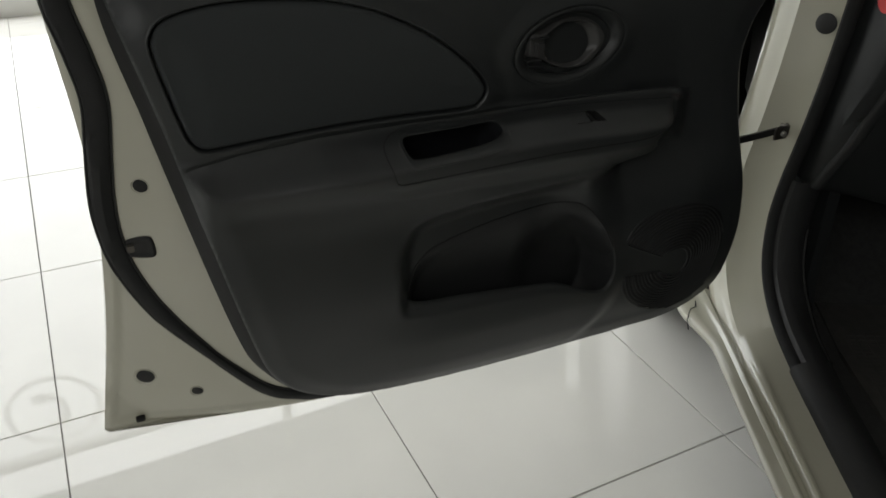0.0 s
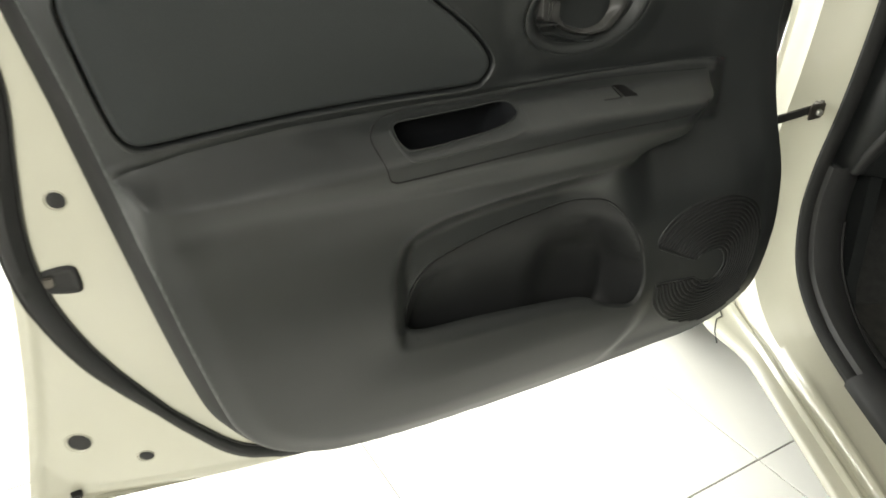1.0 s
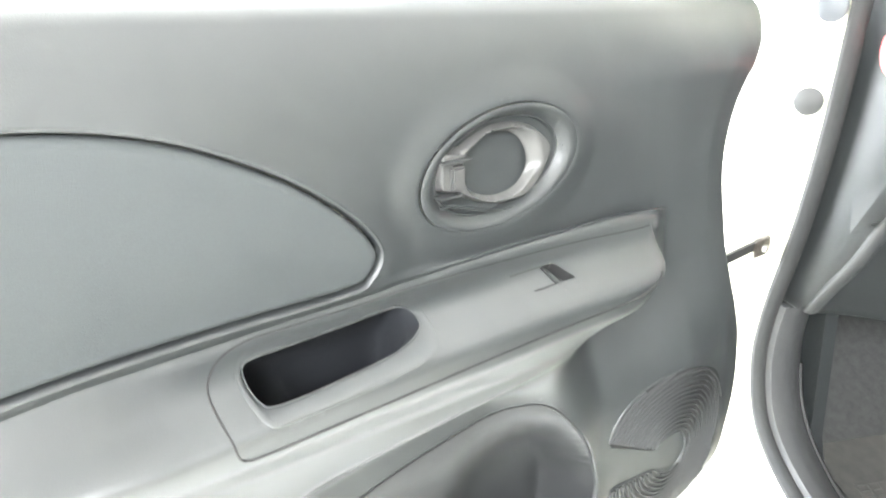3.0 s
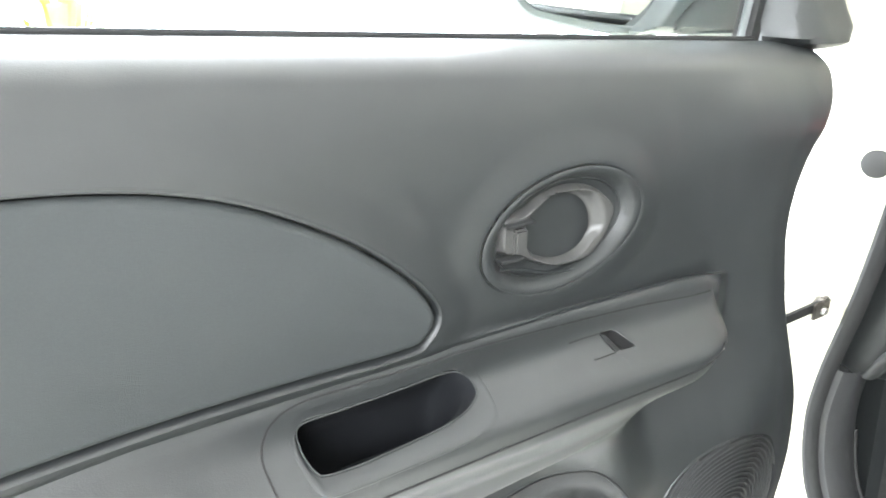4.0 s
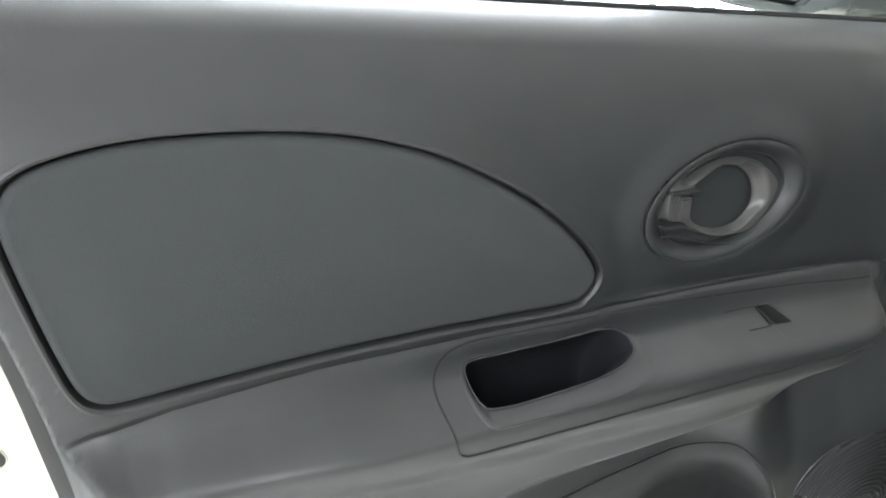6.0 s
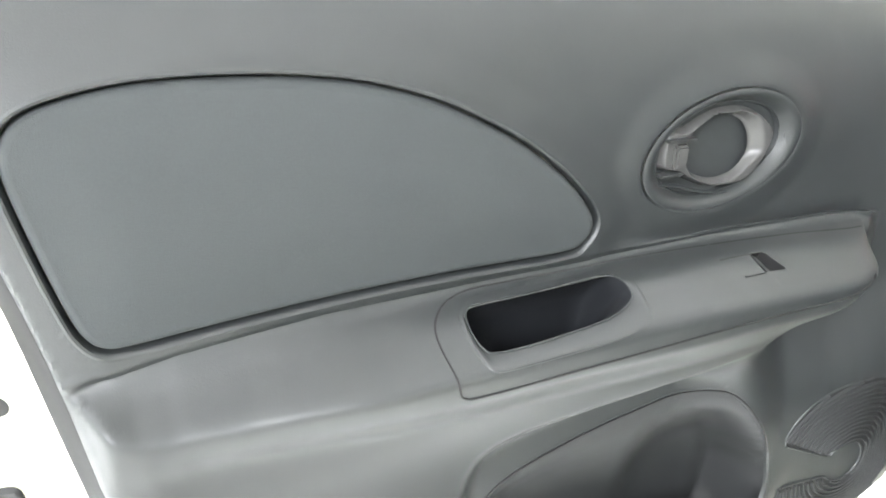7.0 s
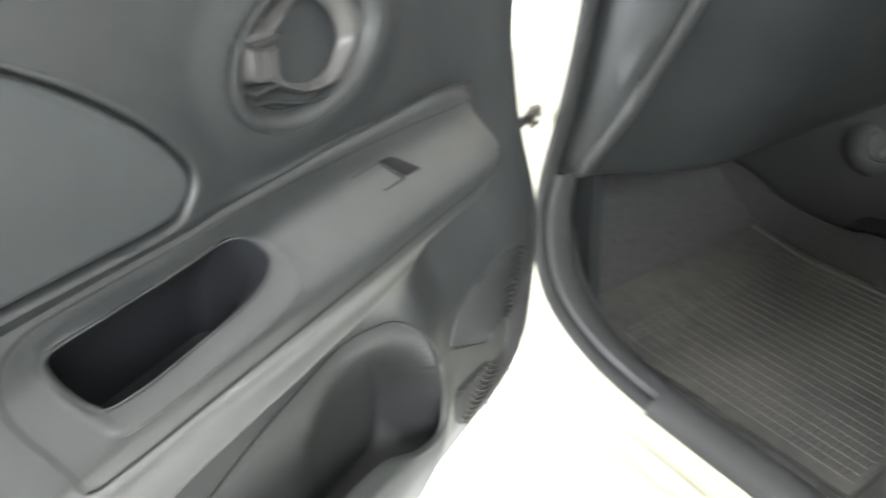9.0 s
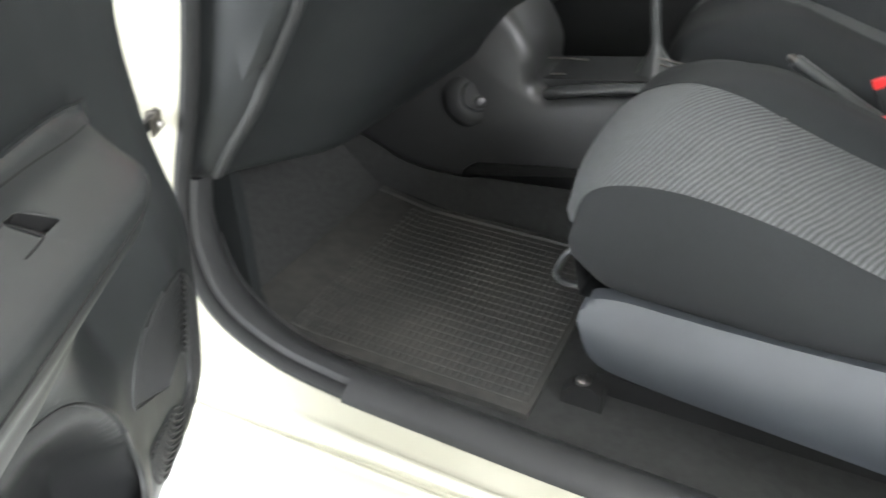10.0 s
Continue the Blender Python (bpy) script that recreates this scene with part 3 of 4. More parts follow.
lever = solid("inner_handle", *sheet(LEVER, 0.0012, lever_depth, (LEVER_HOLE,)), LEVER_GREY, door, "oval satin grey pull lever")
solid("handle_cup", *sheet(LEVER_HOLE, 0.003, lambda X, Z: relief(X, Z) + 0.009 + 0.011 * step(0, -0.02, signed(LEVER_HOLE, X, Z)[0])), PLASTIC, door)
solid("pivot", *box((0.7465, -0.0062, 0.8285), (0.7595, 0.004, 0.8485), 0.002), LEVER_GREY, door)
for x0, x1, zz in ((0.738, 0.766, 0.8525), (0.7345, 0.757, 0.8245)):
    solid("pivot_slot", *box((x0, -0.0062, zz - 0.0011), (x1, 0.003, zz + 0.0011), 0.0005), PLASTIC_DARK, door)
solid("bezel_rib", *line_on([(0.739, 0.8145), (0.7555, 0.8125), (0.787, 0.803), (0.8185, 0.7995), (0.8475, 0.806), (0.8675, 0.8255), (0.871, 0.844)], 0.0014, 0.0, lambda X, Z: relief(X, Z) + 0.0015), PLASTIC, bezel)

# speaker grille: concentric ribs round the speaker, open where the tongue reaches in
SPEAKER = (1.015, 0.478)
TONGUE = [(0.9, 0.531), (0.9185, 0.528), (0.947, 0.513), (0.9845, 0.495), (0.9935, 0.4995), (1.007, 0.5025), (1.025, 0.5025), (1.037, 0.4905), (1.04, 0.4725), (1.028, 0.4575), (1.013, 0.4545),
          (0.9965, 0.4605), (0.9875, 0.4665), (0.962, 0.468), (0.926, 0.4725), (0.905, 0.475)]
tongue = spline(TONGUE, 5, True)
GRILLE = spline([(0.917, 0.53), (0.916, 0.5415), (0.929, 0.561), (0.95, 0.5745), (0.9845, 0.583), (1.0235, 0.583), (1.0595, 0.5715), (1.1, 0.545), (1.118, 0.5), (1.115, 0.45), (1.095, 0.4), (1.06, 0.369),
                 (1.03, 0.368), (0.9965, 0.378), (0.965, 0.396), (0.9335, 0.4245), (0.9185, 0.4545), (0.922, 0.474), (0.95, 0.49)], 5, True)
# black sheet laid on the lining paints the shade in the grille's holes
dark_sheet = sheet(GRILLE, 0.004, lambda X, Z: trim_depth(X, Z) - 0.0005, (tongue,))
solid("grille_dark", *dark_sheet, BLACK, door, "black gauze behind the grille ribs")
parts = []
for k in range(21):
    rad = 0.02 + k * 0.0057
    a = np.linspace(0, 2 * math.pi, 180)
    px, pz = SPEAKER[0] + rad * 1.05 * np.cos(a), SPEAKER[1] + rad * np.sin(a)
    ok = (signed(tongue, px, pz)[0] > 0.002) & (signed(GRILLE, px, pz)[0] < -0.001)
    run = []
    for i in range(len(a)):
        if ok[i]:
            run.append((px[i], pz[i]))
        if (not ok[i] or i == len(a) - 1) and len(run) > 3:
            q = np.array(run)
            y = trim_depth(q[:, 0], q[:, 1])
            parts.append(sweep(np.stack([q[:, 0], y - 0.0006, q[:, 1]], 1), [(-0.0014, -0.001), (-0.0008, 0.0026), (0.0008, 0.0026), (0.0014, -0.001)], (0, -1, 0)))
        if not ok[i]:
            run = []
tagged(solid("speaker_grille", *merge(*parts), PLASTIC_DARK, door, "dark speaker grille of fine concentric ribs"), kind="stuff")
solid("grille_tongue", *line_on(TONGUE[1:-1], 0.0012, 0.0006), PLASTIC, door)
solid("grille_edge", *line_on([(0.917, 0.53), (0.916, 0.5415), (0.929, 0.561), (0.95, 0.5745), (0.9845, 0.583), (1.0235, 0.583)], 0.0012), PLASTIC, door)
solid("grille_edge", *line_on([(0.922, 0.474), (0.9185, 0.4545), (0.9335, 0.4245), (0.965, 0.396), (0.9965, 0.378), (1.03, 0.368)], 0.0012), PLASTIC, door)

# outer skin, seal and fittings on the shut face
skin = lambda X, Z: 0.135 + 0.5 * np.clip(Z - 0.9, 0, 1) + 0.03 * np.sin(np.clip((Z - 0.28) / 0.7, 0, 1) * math.pi) - 0.03 * step(-0.06, 0, signed(SKIN, X, Z)[0])
solid("outer_skin", *sheet(SKIN, 0.01, skin), PAINT, door, "pearl white outer door skin")
q = SKIN
rim = [np.stack([q[:, 0], f(q[:, 0], q[:, 1]), q[:, 1]], 1) for f in (shell, skin)]
n = len(q)
solid("door_hem", np.concatenate(rim), [(i, (i + 1) % n, n + (i + 1) % n, n + i) for i in range(n)], PAINT, door)

STRIP = [(0.205, 1.0), (0.2, 0.935), (0.212, 0.868), (0.218, 0.815), (0.21, 0.75), (0.202, 0.68), (0.204, 0.62), (0.217, 0.565), (0.245, 0.503), (0.29, 0.438), (0.33, 0.385), (0.372, 0.336),
         (0.42, 0.312), (0.5, 0.301), (0.6, 0.299), (0.9, 0.3), (1.04, 0.308)]
q = spline(STRIP, 8)
wide = np.interp(np.arange(len(q)), [0, 40, 64, 74, 84, 92, 108, len(q)], [0.0135, 0.0135, 0.0115, 0.007, 0.0085, 0.011, 0.0075, 0.006])


def beside(along):
    """The seal's line moved sideways by so many of its half widths."""
    t = np.gradient(q, axis=0)
    t /= np.linalg.norm(t, axis=1)[:, None]
    e = q + np.stack([t[:, 1], -t[:, 0]], 1) * (wide * along)[:, None]
    return np.stack([e[:, 0], shell(e[:, 0], e[:, 1]), e[:, 1]], 1)


cols = [beside(w) + (0, y, 0) for w, y in ((-1.0, 0.001), (-0.9, -0.004), (-0.6, -0.007), (0.0, -0.0085), (0.6, -0.007), (0.9, -0.004), (1.0, 0.001))]
n = len(q)
strip_mesh = solid("door_seal", np.concatenate(cols), [(k * n + i, k * n + i + 1, (k + 1) * n + i + 1, (k + 1) * n + i) for k in range(6) for i in range(n - 1)], SEAL, door, "thick black rubber door seal")
for w in (-1.06, 1.06):
    solid("seal_lip", *sweep(beside(w) + (0, -0.001, 0), ring(0.0016, 0.0022, 6), (0, 1, 0)), GROMMET, strip_mesh)


def plug(name, x, z, r, mat, parent=door, deep=0.004):
    y = float(shell(np.array([x]), np.array([z]))[0])
    e = 0.012
    fx, fz = (float((shell(np.array([x + a]), np.array([z + c])) - shell(np.array([x - a]), np.array([z - c])))[0]) / (2 * e) for a, c in ((e, 0), (0, e)))
    way = Vector((fx, -1, fz)).normalized()
    # flat black disc on the face paints the dark of an open hole
    hole = solid(name, *turned([(r * 0.97, 0.0002), (r * 0.97, 0.0007), (r * 0.93, 0.0008), (0.0, 0.0008)], Vector((x + 0.12 * r, y, z + 0.06 * r)), way, 24), mat, parent)
    solid("hole_rim", *turned([(r * 1.2, -0.001), (r * 1.18, 0.0008), (r * 1.1, 0.0012), (r * 1.02, 0.0003), (r * 0.95, -0.001)], (x, y, z), way, 24), PAINT, parent)
    return hole


plug("plug_hole", 0.2475, 0.7045, 0.0092, BLACK)
plug("plug_hole", 0.206, 0.388, 0.0135, BLACK)
plug("plug_hole", 0.2715, 0.3495, 0.0088, BLACK)
LATCH = spline([(0.217, 0.606), (0.2185, 0.602), (0.225, 0.6), (0.243, 0.599), (0.25, 0.601), (0.2525, 0.608), (0.2515, 0.624), (0.2485, 0.631), (0.24, 0.6325), (0.224, 0.629), (0.2175, 0.624)], 4, True)
latch = solid("door_latch", *merge(sheet(LATCH, 0.002, lambda X, Z: shell(X, Z) - 0.001 - 0.003 * step(0.0, -0.003, signed(LATCH, X, Z)[0]) + 0.002 * step(-0.004, -0.008, signed(LATCH, X, Z)[0]))), BLACK, door, "black latch mouth in the shut face")
y = float(shell(np.array([0.225]), np.array([0.616]))[0])
solid("latch_claw", *box((0.2185, y - 0.006, 0.61), (0.2275, y + 0.002, 0.622), 0.0015), BRACKET, door)
# black block painted in for the dark of the slot
solid("drain_slot", *box((0.181, 0.101, 0.299), (0.194, 0.11, 0.306), 0.001), BLACK, door)

# belt seal, window pane, frame, corner panel and mirror
xs = np.linspace(0.2, 1.12, 32)
belt = np.stack([xs, np.interp(WINDOW_Z(xs), _pz, _py) + 0.0475, WINDOW_Z(xs)], 1)
solid("belt_seal", *sweep(belt, ring(0.004, 0.004, 10), (0, 0, 1)), SEAL, door, "black rubber strip along the window slot")
frame_path = spline([(0.2, 0.105, 1.0), (0.215, 0.16, 1.15), (0.26, 0.22, 1.32), (0.4, 0.26, 1.4), (0.65, 0.265, 1.39), (0.85, 0.235, 1.28), (1.05, 0.17, 1.15), (1.17, 0.12, 1.06), (1.2, 0.1, 1.0)], 6)
solid("window_frame", *sweep(frame_path, ring(0.016, 0.02, 10), (0, 1, 0)), PLASTIC_DARK, door, "slim black window frame")
bar = spline([(1.128, 0.101, 0.945), (1.137, 0.103, 0.985), (1.149, 0.107, 1.03), (1.166, 0.115, 1.08)], 4)
solid("window_bar", *sweep(bar, ring(0.011, 0.013, 12, 0.7), (0, 1, 0)), SEAL, door, "upright bar at the front of the window")
solid("bar_edge", *sweep(bar + (-0.0125, -0.003, 0), ring(0.0022, 0.005, 8), (0, 1, 0)), MIRROR_SHELL, door)
corner = np.array([(1.131, 0.957), (1.157, 0.949), (1.185, 0.946), (1.215, 0.946), (1.235, 0.965), (1.23, 1.04), (1.19, 1.08), (1.163, 1.08), (1.147, 1.03)])
solid("corner_panel", *sheet(corner, 0.005, lambda X, Z: 0.05 + 0.5 * (Z - 0.95) - 0.02 * step(1.12, 1.18, X) + 0.03 * step(-0.012, 0, signed(corner, X, Z)[0]) ** 2), PLASTIC, door, "dark plastic corner panel")
pane = np.array([(0.2, 0.13, 0.99), (1.118, 0.13, 0.95), (1.14, 0.115, 1.06), (1.05, 0.17, 1.14), (0.84, 0.24, 1.27), (0.65, 0.268, 1.38), (0.4, 0.262, 1.39), (0.26, 0.222, 1.31)])
glass = solid("window_pane", pane, [tuple(range(8))], GLASS, door, "clear side window pane", smooth=False)
glass.visible_shadow = False

MIRROR_AT = Vector((1.01, 0.205, 1.043))
mirror_turn = Matrix.Rotation(radians(-28), 3, "Z")


MIRROR_OUT = spline([(-0.102, 0.0), (-0.098, -0.034), (-0.09, -0.053), (-0.073, -0.069), (-0.045, -0.077), (-0.01, -0.0835), (0.035, -0.089), (0.056, -0.087), (0.07, -0.073), (0.085, -0.047), (0.101, -0.014),
                     (0.116, 0.022), (0.118, 0.05), (0.098, 0.068), (0.04, 0.076), (-0.03, 0.074), (-0.08, 0.062), (-0.1, 0.03)], 4, True)


def mirror_ring(out, push):
    return [(MIRROR_AT + mirror_turn @ Vector((w, push, h)))[:] for w, h in offset(MIRROR_OUT, out)]


mirror = solid("wing_mirror", *rings([np.array(mirror_ring(o, p)) for o, p in ((-0.0105, 0.002), (-0.0102, -0.0012), (-0.0085, -0.0032), (-0.003, -0.0042), (0.0, -0.001), (0.002, 0.012), (0.0, 0.035), (-0.012, 0.065), (-0.035, 0.085))]),
               MIRROR_SHELL, door, "wing mirror in a dark grey plastic housing")
solid("mirror_glass", np.array(mirror_ring(-0.0104, -0.0009)), [tuple(range(72))], MIRROR, door, "reflecting mirror glass", smooth=False)
foot_out = spline([(1.031, 0.957), (1.06, 0.9565), (1.1, 0.9545), (1.175, 0.949), (1.192, 0.953), (1.197, 0.992), (1.194, 1.008), (1.18, 1.012), (1.12, 1.013), (1.1, 1.03), (1.089, 1.05), (1.079, 1.03), (1.071, 1.005), (1.054, 0.979)], 5, True)
foot_dip = spline([(1.083, 0.962), (1.102, 0.992), (1.112, 0.996), (1.19, 0.993), (1.195, 0.985), (1.188, 0.957)], 4, True)


def foot_depth(X, Z):
    return 0.15 + 0.12 * (1.08 - X) + 0.01 * step(0.002, -0.002, signed(foot_dip, X, Z)[0]) + 0.02 * step(-0.012, 0.0, signed(foot_out, X, Z)[0]) ** 2


foot_rim = []
for back in (0.0, 0.01, 0.035):
    q = offset(foot_out, -0.7 * back)
    foot_rim.append(np.stack([q[:, 0] + 1.2 * back, foot_depth(foot_out[:, 0], foot_out[:, 1]) + back, q[:, 1]], 1))
solid("mirror_foot", *merge(sheet(foot_out, 0.003, foot_depth), rings(foot_rim)), MIRROR_SHELL, door, "dark grey mirror foot with a recessed panel")
solid("check_strap", *sweep([(1.12, 0.05, 0.618), (1.2, 0.04, 0.628), (1.268, 0.034, 0.636)], [(-0.006, -0.002), (0.006, -0.002), (0.006, 0.002), (-0.006, 0.002)], (0, 1, 0)), RUBBER, door, "black check strap")
bracket = solid("check_bracket", *merge(box((1.246, 0.026, 0.622), (1.274, 0.03, 0.645), 0.0015), box((1.27, 0.026, 0.624), (1.279, 0.05, 0.648), 0.003)), BRACKET, door, "folded dark steel bracket on the pillar")
solid("check_pin", *turned([(0.005, 0), (0.005, 0.004), (0.003, 0.006), (0.0, 0.006)], (1.263, 0.026, 0.633), (-0.3, -1, 0.1), 12), STEEL, bracket)



# ---- the car ----
CR, CN, CO = Vector((-0.42, -0.9075, 0)), Vector((0.9075, -0.42, 0)), Vector((1.25, 0.05, 0))


def C(u, v, z):
    return (CO + CR * u + CN * v + Vector((0, 0, z)))[:]


def CC(points):
    p = np.asarray(points, float)
    return np.array(CO) + np.outer(p[:, 0], CR) + np.outer(p[:, 1], CN) + np.outer(p[:, 2], (0, 0, 1))


LOOP = spline([(0.085, 1.2), (0.065, 1.0), (0.052, 0.8), (0.032, 0.66), (0.004, 0.535), (0.0, 0.45), (0.032, 0.37), (0.11, 0.322), (0.215, 0.302), (0.38, 0.294), (0.565, 0.289), (0.85, 0.286),
               (1.1, 0.286)], 8)
tang = np.gradient(LOOP, axis=0)
tang /= np.linalg.norm(tang, axis=1)[:, None]
AWAY = np.stack([tang[:, 1], -tang[:, 0]], 1)


def along(pillar, sill, lo=0, hi=None, reach=0.16):
    """A skin drawn along the door opening whose section changes from the pillar's to the sill's."""
    rows = []
    for (u, z), (au, az) in list(zip(LOOP, AWAY))[lo:hi]:
        w = float(step(0.0, 1.0, np.array(u / reach * (z < 0.5))))
        sec = np.array(pillar) * (1 - w) + np.array(sill) * w
        sec[:, 0] *= np.where(sec[:, 0] < 0, 1 - 0.35 * float(step(0.05, 0.45, np.array(u))) * w, 1)
        rows += [(u + au * off, v, z + az * off) for v, off in sec]
    m = len(pillar)
    k = len(rows) // m
    return CC(rows), [(i * m + j, i * m + j + 1, (i + 1) * m + j + 1, (i + 1) * m + j) for i in range(k - 1) for j in range(m - 1)]


solid("door_frame", *along([(0.057, -0.002), (0.055, -0.004), (0.05, 0.004), (0.04, 0.014), (0.03, 0.022), (0.02, 0.03), (0.01, 0.036), (-0.005, 0.045), (-0.01, 0.06), (-0.02, 0.075), (-0.02, 0.083), (-0.02, 0.09),
                            (-0.02, 0.1), (0.02, 0.16)],
                           [(0.057, -0.002), (0.055, -0.004), (0.05, 0.004), (0.012, 0.0052), (0.004, 0.005), (0.0, 0.003), (-0.004, 0.0018), (-0.0085, 0.002), (-0.0125, 0.0048), (-0.0155, 0.009),
                            (-0.0175, 0.014), (-0.0185, 0.03), (-0.018, 0.07), (-0.01, 0.1)], reach=0.3), PAINT, car, "cream white painted pillar and inner sill")
# outer sill: one straight pressing with a raised rib, flared where it runs under the wing
rows = []
for u in (-0.04, 0.0, 0.03, 0.06, 0.09, 0.12, 0.16, 0.22, 0.3, 0.45, 0.7, 1.1):
    flare = 0.036 * float(step(0.13, 0.0, np.array(u)))
    for v, z in ((0.012, 0.2745), (-0.006, 0.2735), (-0.016, 0.2735), (-0.0215, 0.2755), (-0.0235, 0.2785), (-0.0265, 0.2785), (-0.0285, 0.2755), (-0.031, 0.2715), (-0.038, 0.2695), (-0.0445, 0.2675), (-0.0475, 0.264),
                 (-0.0485, 0.258), (-0.046, 0.249), (-0.038, 0.24), (-0.02, 0.22)):
        rows.append((u, v - flare * float(step(-0.02, -0.05, np.array(v))), z))
m = 15
sill_faces = [(i * m + j, i * m + j + 1, (i + 1) * m + j + 1, (i + 1) * m + j) for i in range(11) for j in range(m - 1)]
solid("sill", CC(rows), sill_faces, PAINT, car, "cream white outer sill with a raised rib")
seam = CC([(0.0, -0.05, 0.2715), (0.018, -0.054, 0.2708), (0.022, -0.064, 0.2692), (0.034, -0.07, 0.2672), (0.05, -0.0765, 0.2635), (0.066, -0.0765, 0.252)])
solid("wing_seam", *sweep(seam, ring(0.0012, 0.0012, 6), CN), BLACK, car, "dark joint between wing and sill")
seal_at = CC([(u - a * 0.002, 0.056, z - b * 0.002) for (u, z), (a, b) in zip(LOOP, AWAY)])
solid("opening_seal", *sweep(seal_at, ring(0.009, 0.012, 10), CN), SEAL, car, "black rubber seal round the door opening")
low = int(np.argmax(LOOP[:, 1] < 0.56))
solid("sill_trim", *along([(0.06, -0.008), (0.066, -0.016), (0.08, -0.019), (0.1, -0.012), (0.125, 0.006), (0.145, 0.03), (0.16, 0.08)],
                          [(0.06, -0.008), (0.066, -0.017), (0.078, -0.019), (0.092, -0.013), (0.12, 0.008), (0.14, 0.03), (0.16, 0.09)], low), SCUFF, car, "dark plastic sill and kick trim")
gap_from, gap_to = int(np.argmax(LOOP[:, 1] < 0.45)), int(np.argmax(LOOP[:, 0] > 0.2))
solid("trim_gap", *along([(0.121, 0.001), (0.124, 0.0), (0.131, 0.007), (0.132, 0.012)], [(0.121, 0.007), (0.124, 0.006), (0.133, 0.016), (0.134, 0.022)], gap_from, gap_to), BLACK, car)
notch = int(np.argmax(LOOP[:, 0] > 0.225))
solid("scuff_plate", *along([(0.043, 0.006), (0.044, -0.006), (0.049, -0.012), (0.06, -0.018), (0.074, -0.0205), (0.088, -0.0165), (0.1, -0.0085), (0.12, 0.0075)],
                            [(0.043, 0.006), (0.044, -0.006), (0.049, -0.012), (0.06, -0.018), (0.074, -0.0205), (0.088, -0.0165), (0.1, -0.0085), (0.12, 0.0075)], notch), SCUFF, car,
      "satin dark scuff plate along the sill")
way = (CR - CN).normalized()
for u, v, z, mat in ((0.034, 0.0345, 0.824, GROMMET), (0.046, 0.034, 0.93, PLASTIC_GREY)):
    solid("pillar_plug", *turned([(0.016, -0.004), (0.016, 0.0015), (0.014, 0.003), (0.0, 0.003)], Vector(C(u, v, z)) + way * 0.002, way), mat, car, "round rubber plug in the pillar")


def prism(profile, v0, v1, closed=True):
    """A profile of (u, z) drawn across the car from v0 to v1."""
    m = len(profile)
    verts = CC([(u, v, z) for v in (v0, v1) for u, z in profile])
    faces = [(i, (i + 1) % m, m + (i + 1) % m, m + i) for i in range(m if closed else m - 1)]
    if closed:
        faces += [tuple(range(m)), tuple(range(m, 2 * m))]
    return verts, faces


def soft_prism(profile, v0, v1, r):
    """A closed profile of (u, z) drawn across the car with rounded ends."""
    p = np.array(profile)
    rows = []
    for v, out in ((v0, -r), (v0 + 0.15 * r, -0.55 * r), (v0 + 0.5 * r, -0.15 * r), (v0 + r, 0.0), (v1 - r, 0.0), (v1 - 0.5 * r, -0.15 * r), (v1 - 0.15 * r, -0.55 * r), (v1, -r)):
        rows.append(CC([(u, v, z) for u, z in offset(p, out)]))
    verts, faces = rings(rows)
    return verts, faces + [tuple(range(len(p)))]


solid("floor_carpet", *prism([(2.2, 0.2), (0.1, 0.2), (-0.1, 0.23), (-0.28, 0.38), (-0.4, 0.62), (-0.42, 1.0), (-0.5, 1.0), (-0.5, 0.16), (2.2, 0.16)], 0.15, 1.64), CARPET, car, "dark carpet and bulkhead")
dash_low = spline([(-0.3, 0.56), (-0.1, 0.53), (0.0, 0.53), (0.025, 0.54), (0.05, 0.58), (0.09, 0.64), (0.125, 0.71), (0.16, 0.78), (0.19, 0.86), (0.18, 0.93), (0.08, 0.975), (-0.2, 1.0), (-0.4, 1.0)], 4)
rows = []
for v, grow in ((0.075, 0.03), (0.082, 0.012), (0.092, 0.003), (0.105, 0.0), (0.13, 0.0), (0.16, 0.0), (0.19, 0.0), (0.23, 0.0), (0.28, 0.0), (0.4, 0.0), (0.7, 0.0), (1.55, 0.0), (1.63, 0.03)):
    rows += [(u - grow + 0.085 * float(step(0.09, 0.28, np.array(v))), v, z + (grow if z < 0.7 else -grow)) for u, z in dash_low]
m = len(dash_low)
solid("dashboard", CC(rows), [(i * m + j, i * m + j + 1, (i + 1) * m + j + 1, (i + 1) * m + j) for i in range(12) for j in range(m - 1)] + [tuple(range(m))], DASH, car, "dark grey moulded dashboard")
edge = [C(u - 0.003, 0.103, z) for u, z in dash_low[12:44]]
solid("dash_edge", *sweep(edge, ring(0.008, 0.012, 14), CN), PLASTIC_DARK, car, "rounded satin edge of the dashboard end")
solid("kick_panel", *prism([(0.02, 0.53), (-0.32, 0.55), (-0.32, 0.2), (0.1, 0.2), (0.04, 0.34)], 0.13, 0.15), DASH, car)
solid("tunnel", *prism([(-0.4, 0.2), (-0.4, 0.46), (-0.1, 0.36), (0.1, 0.33), (0.4, 0.35), (1.0, 0.36), (1.0, 0.2)], 0.748, 0.952), CARPET, car, "carpeted centre tunnel")
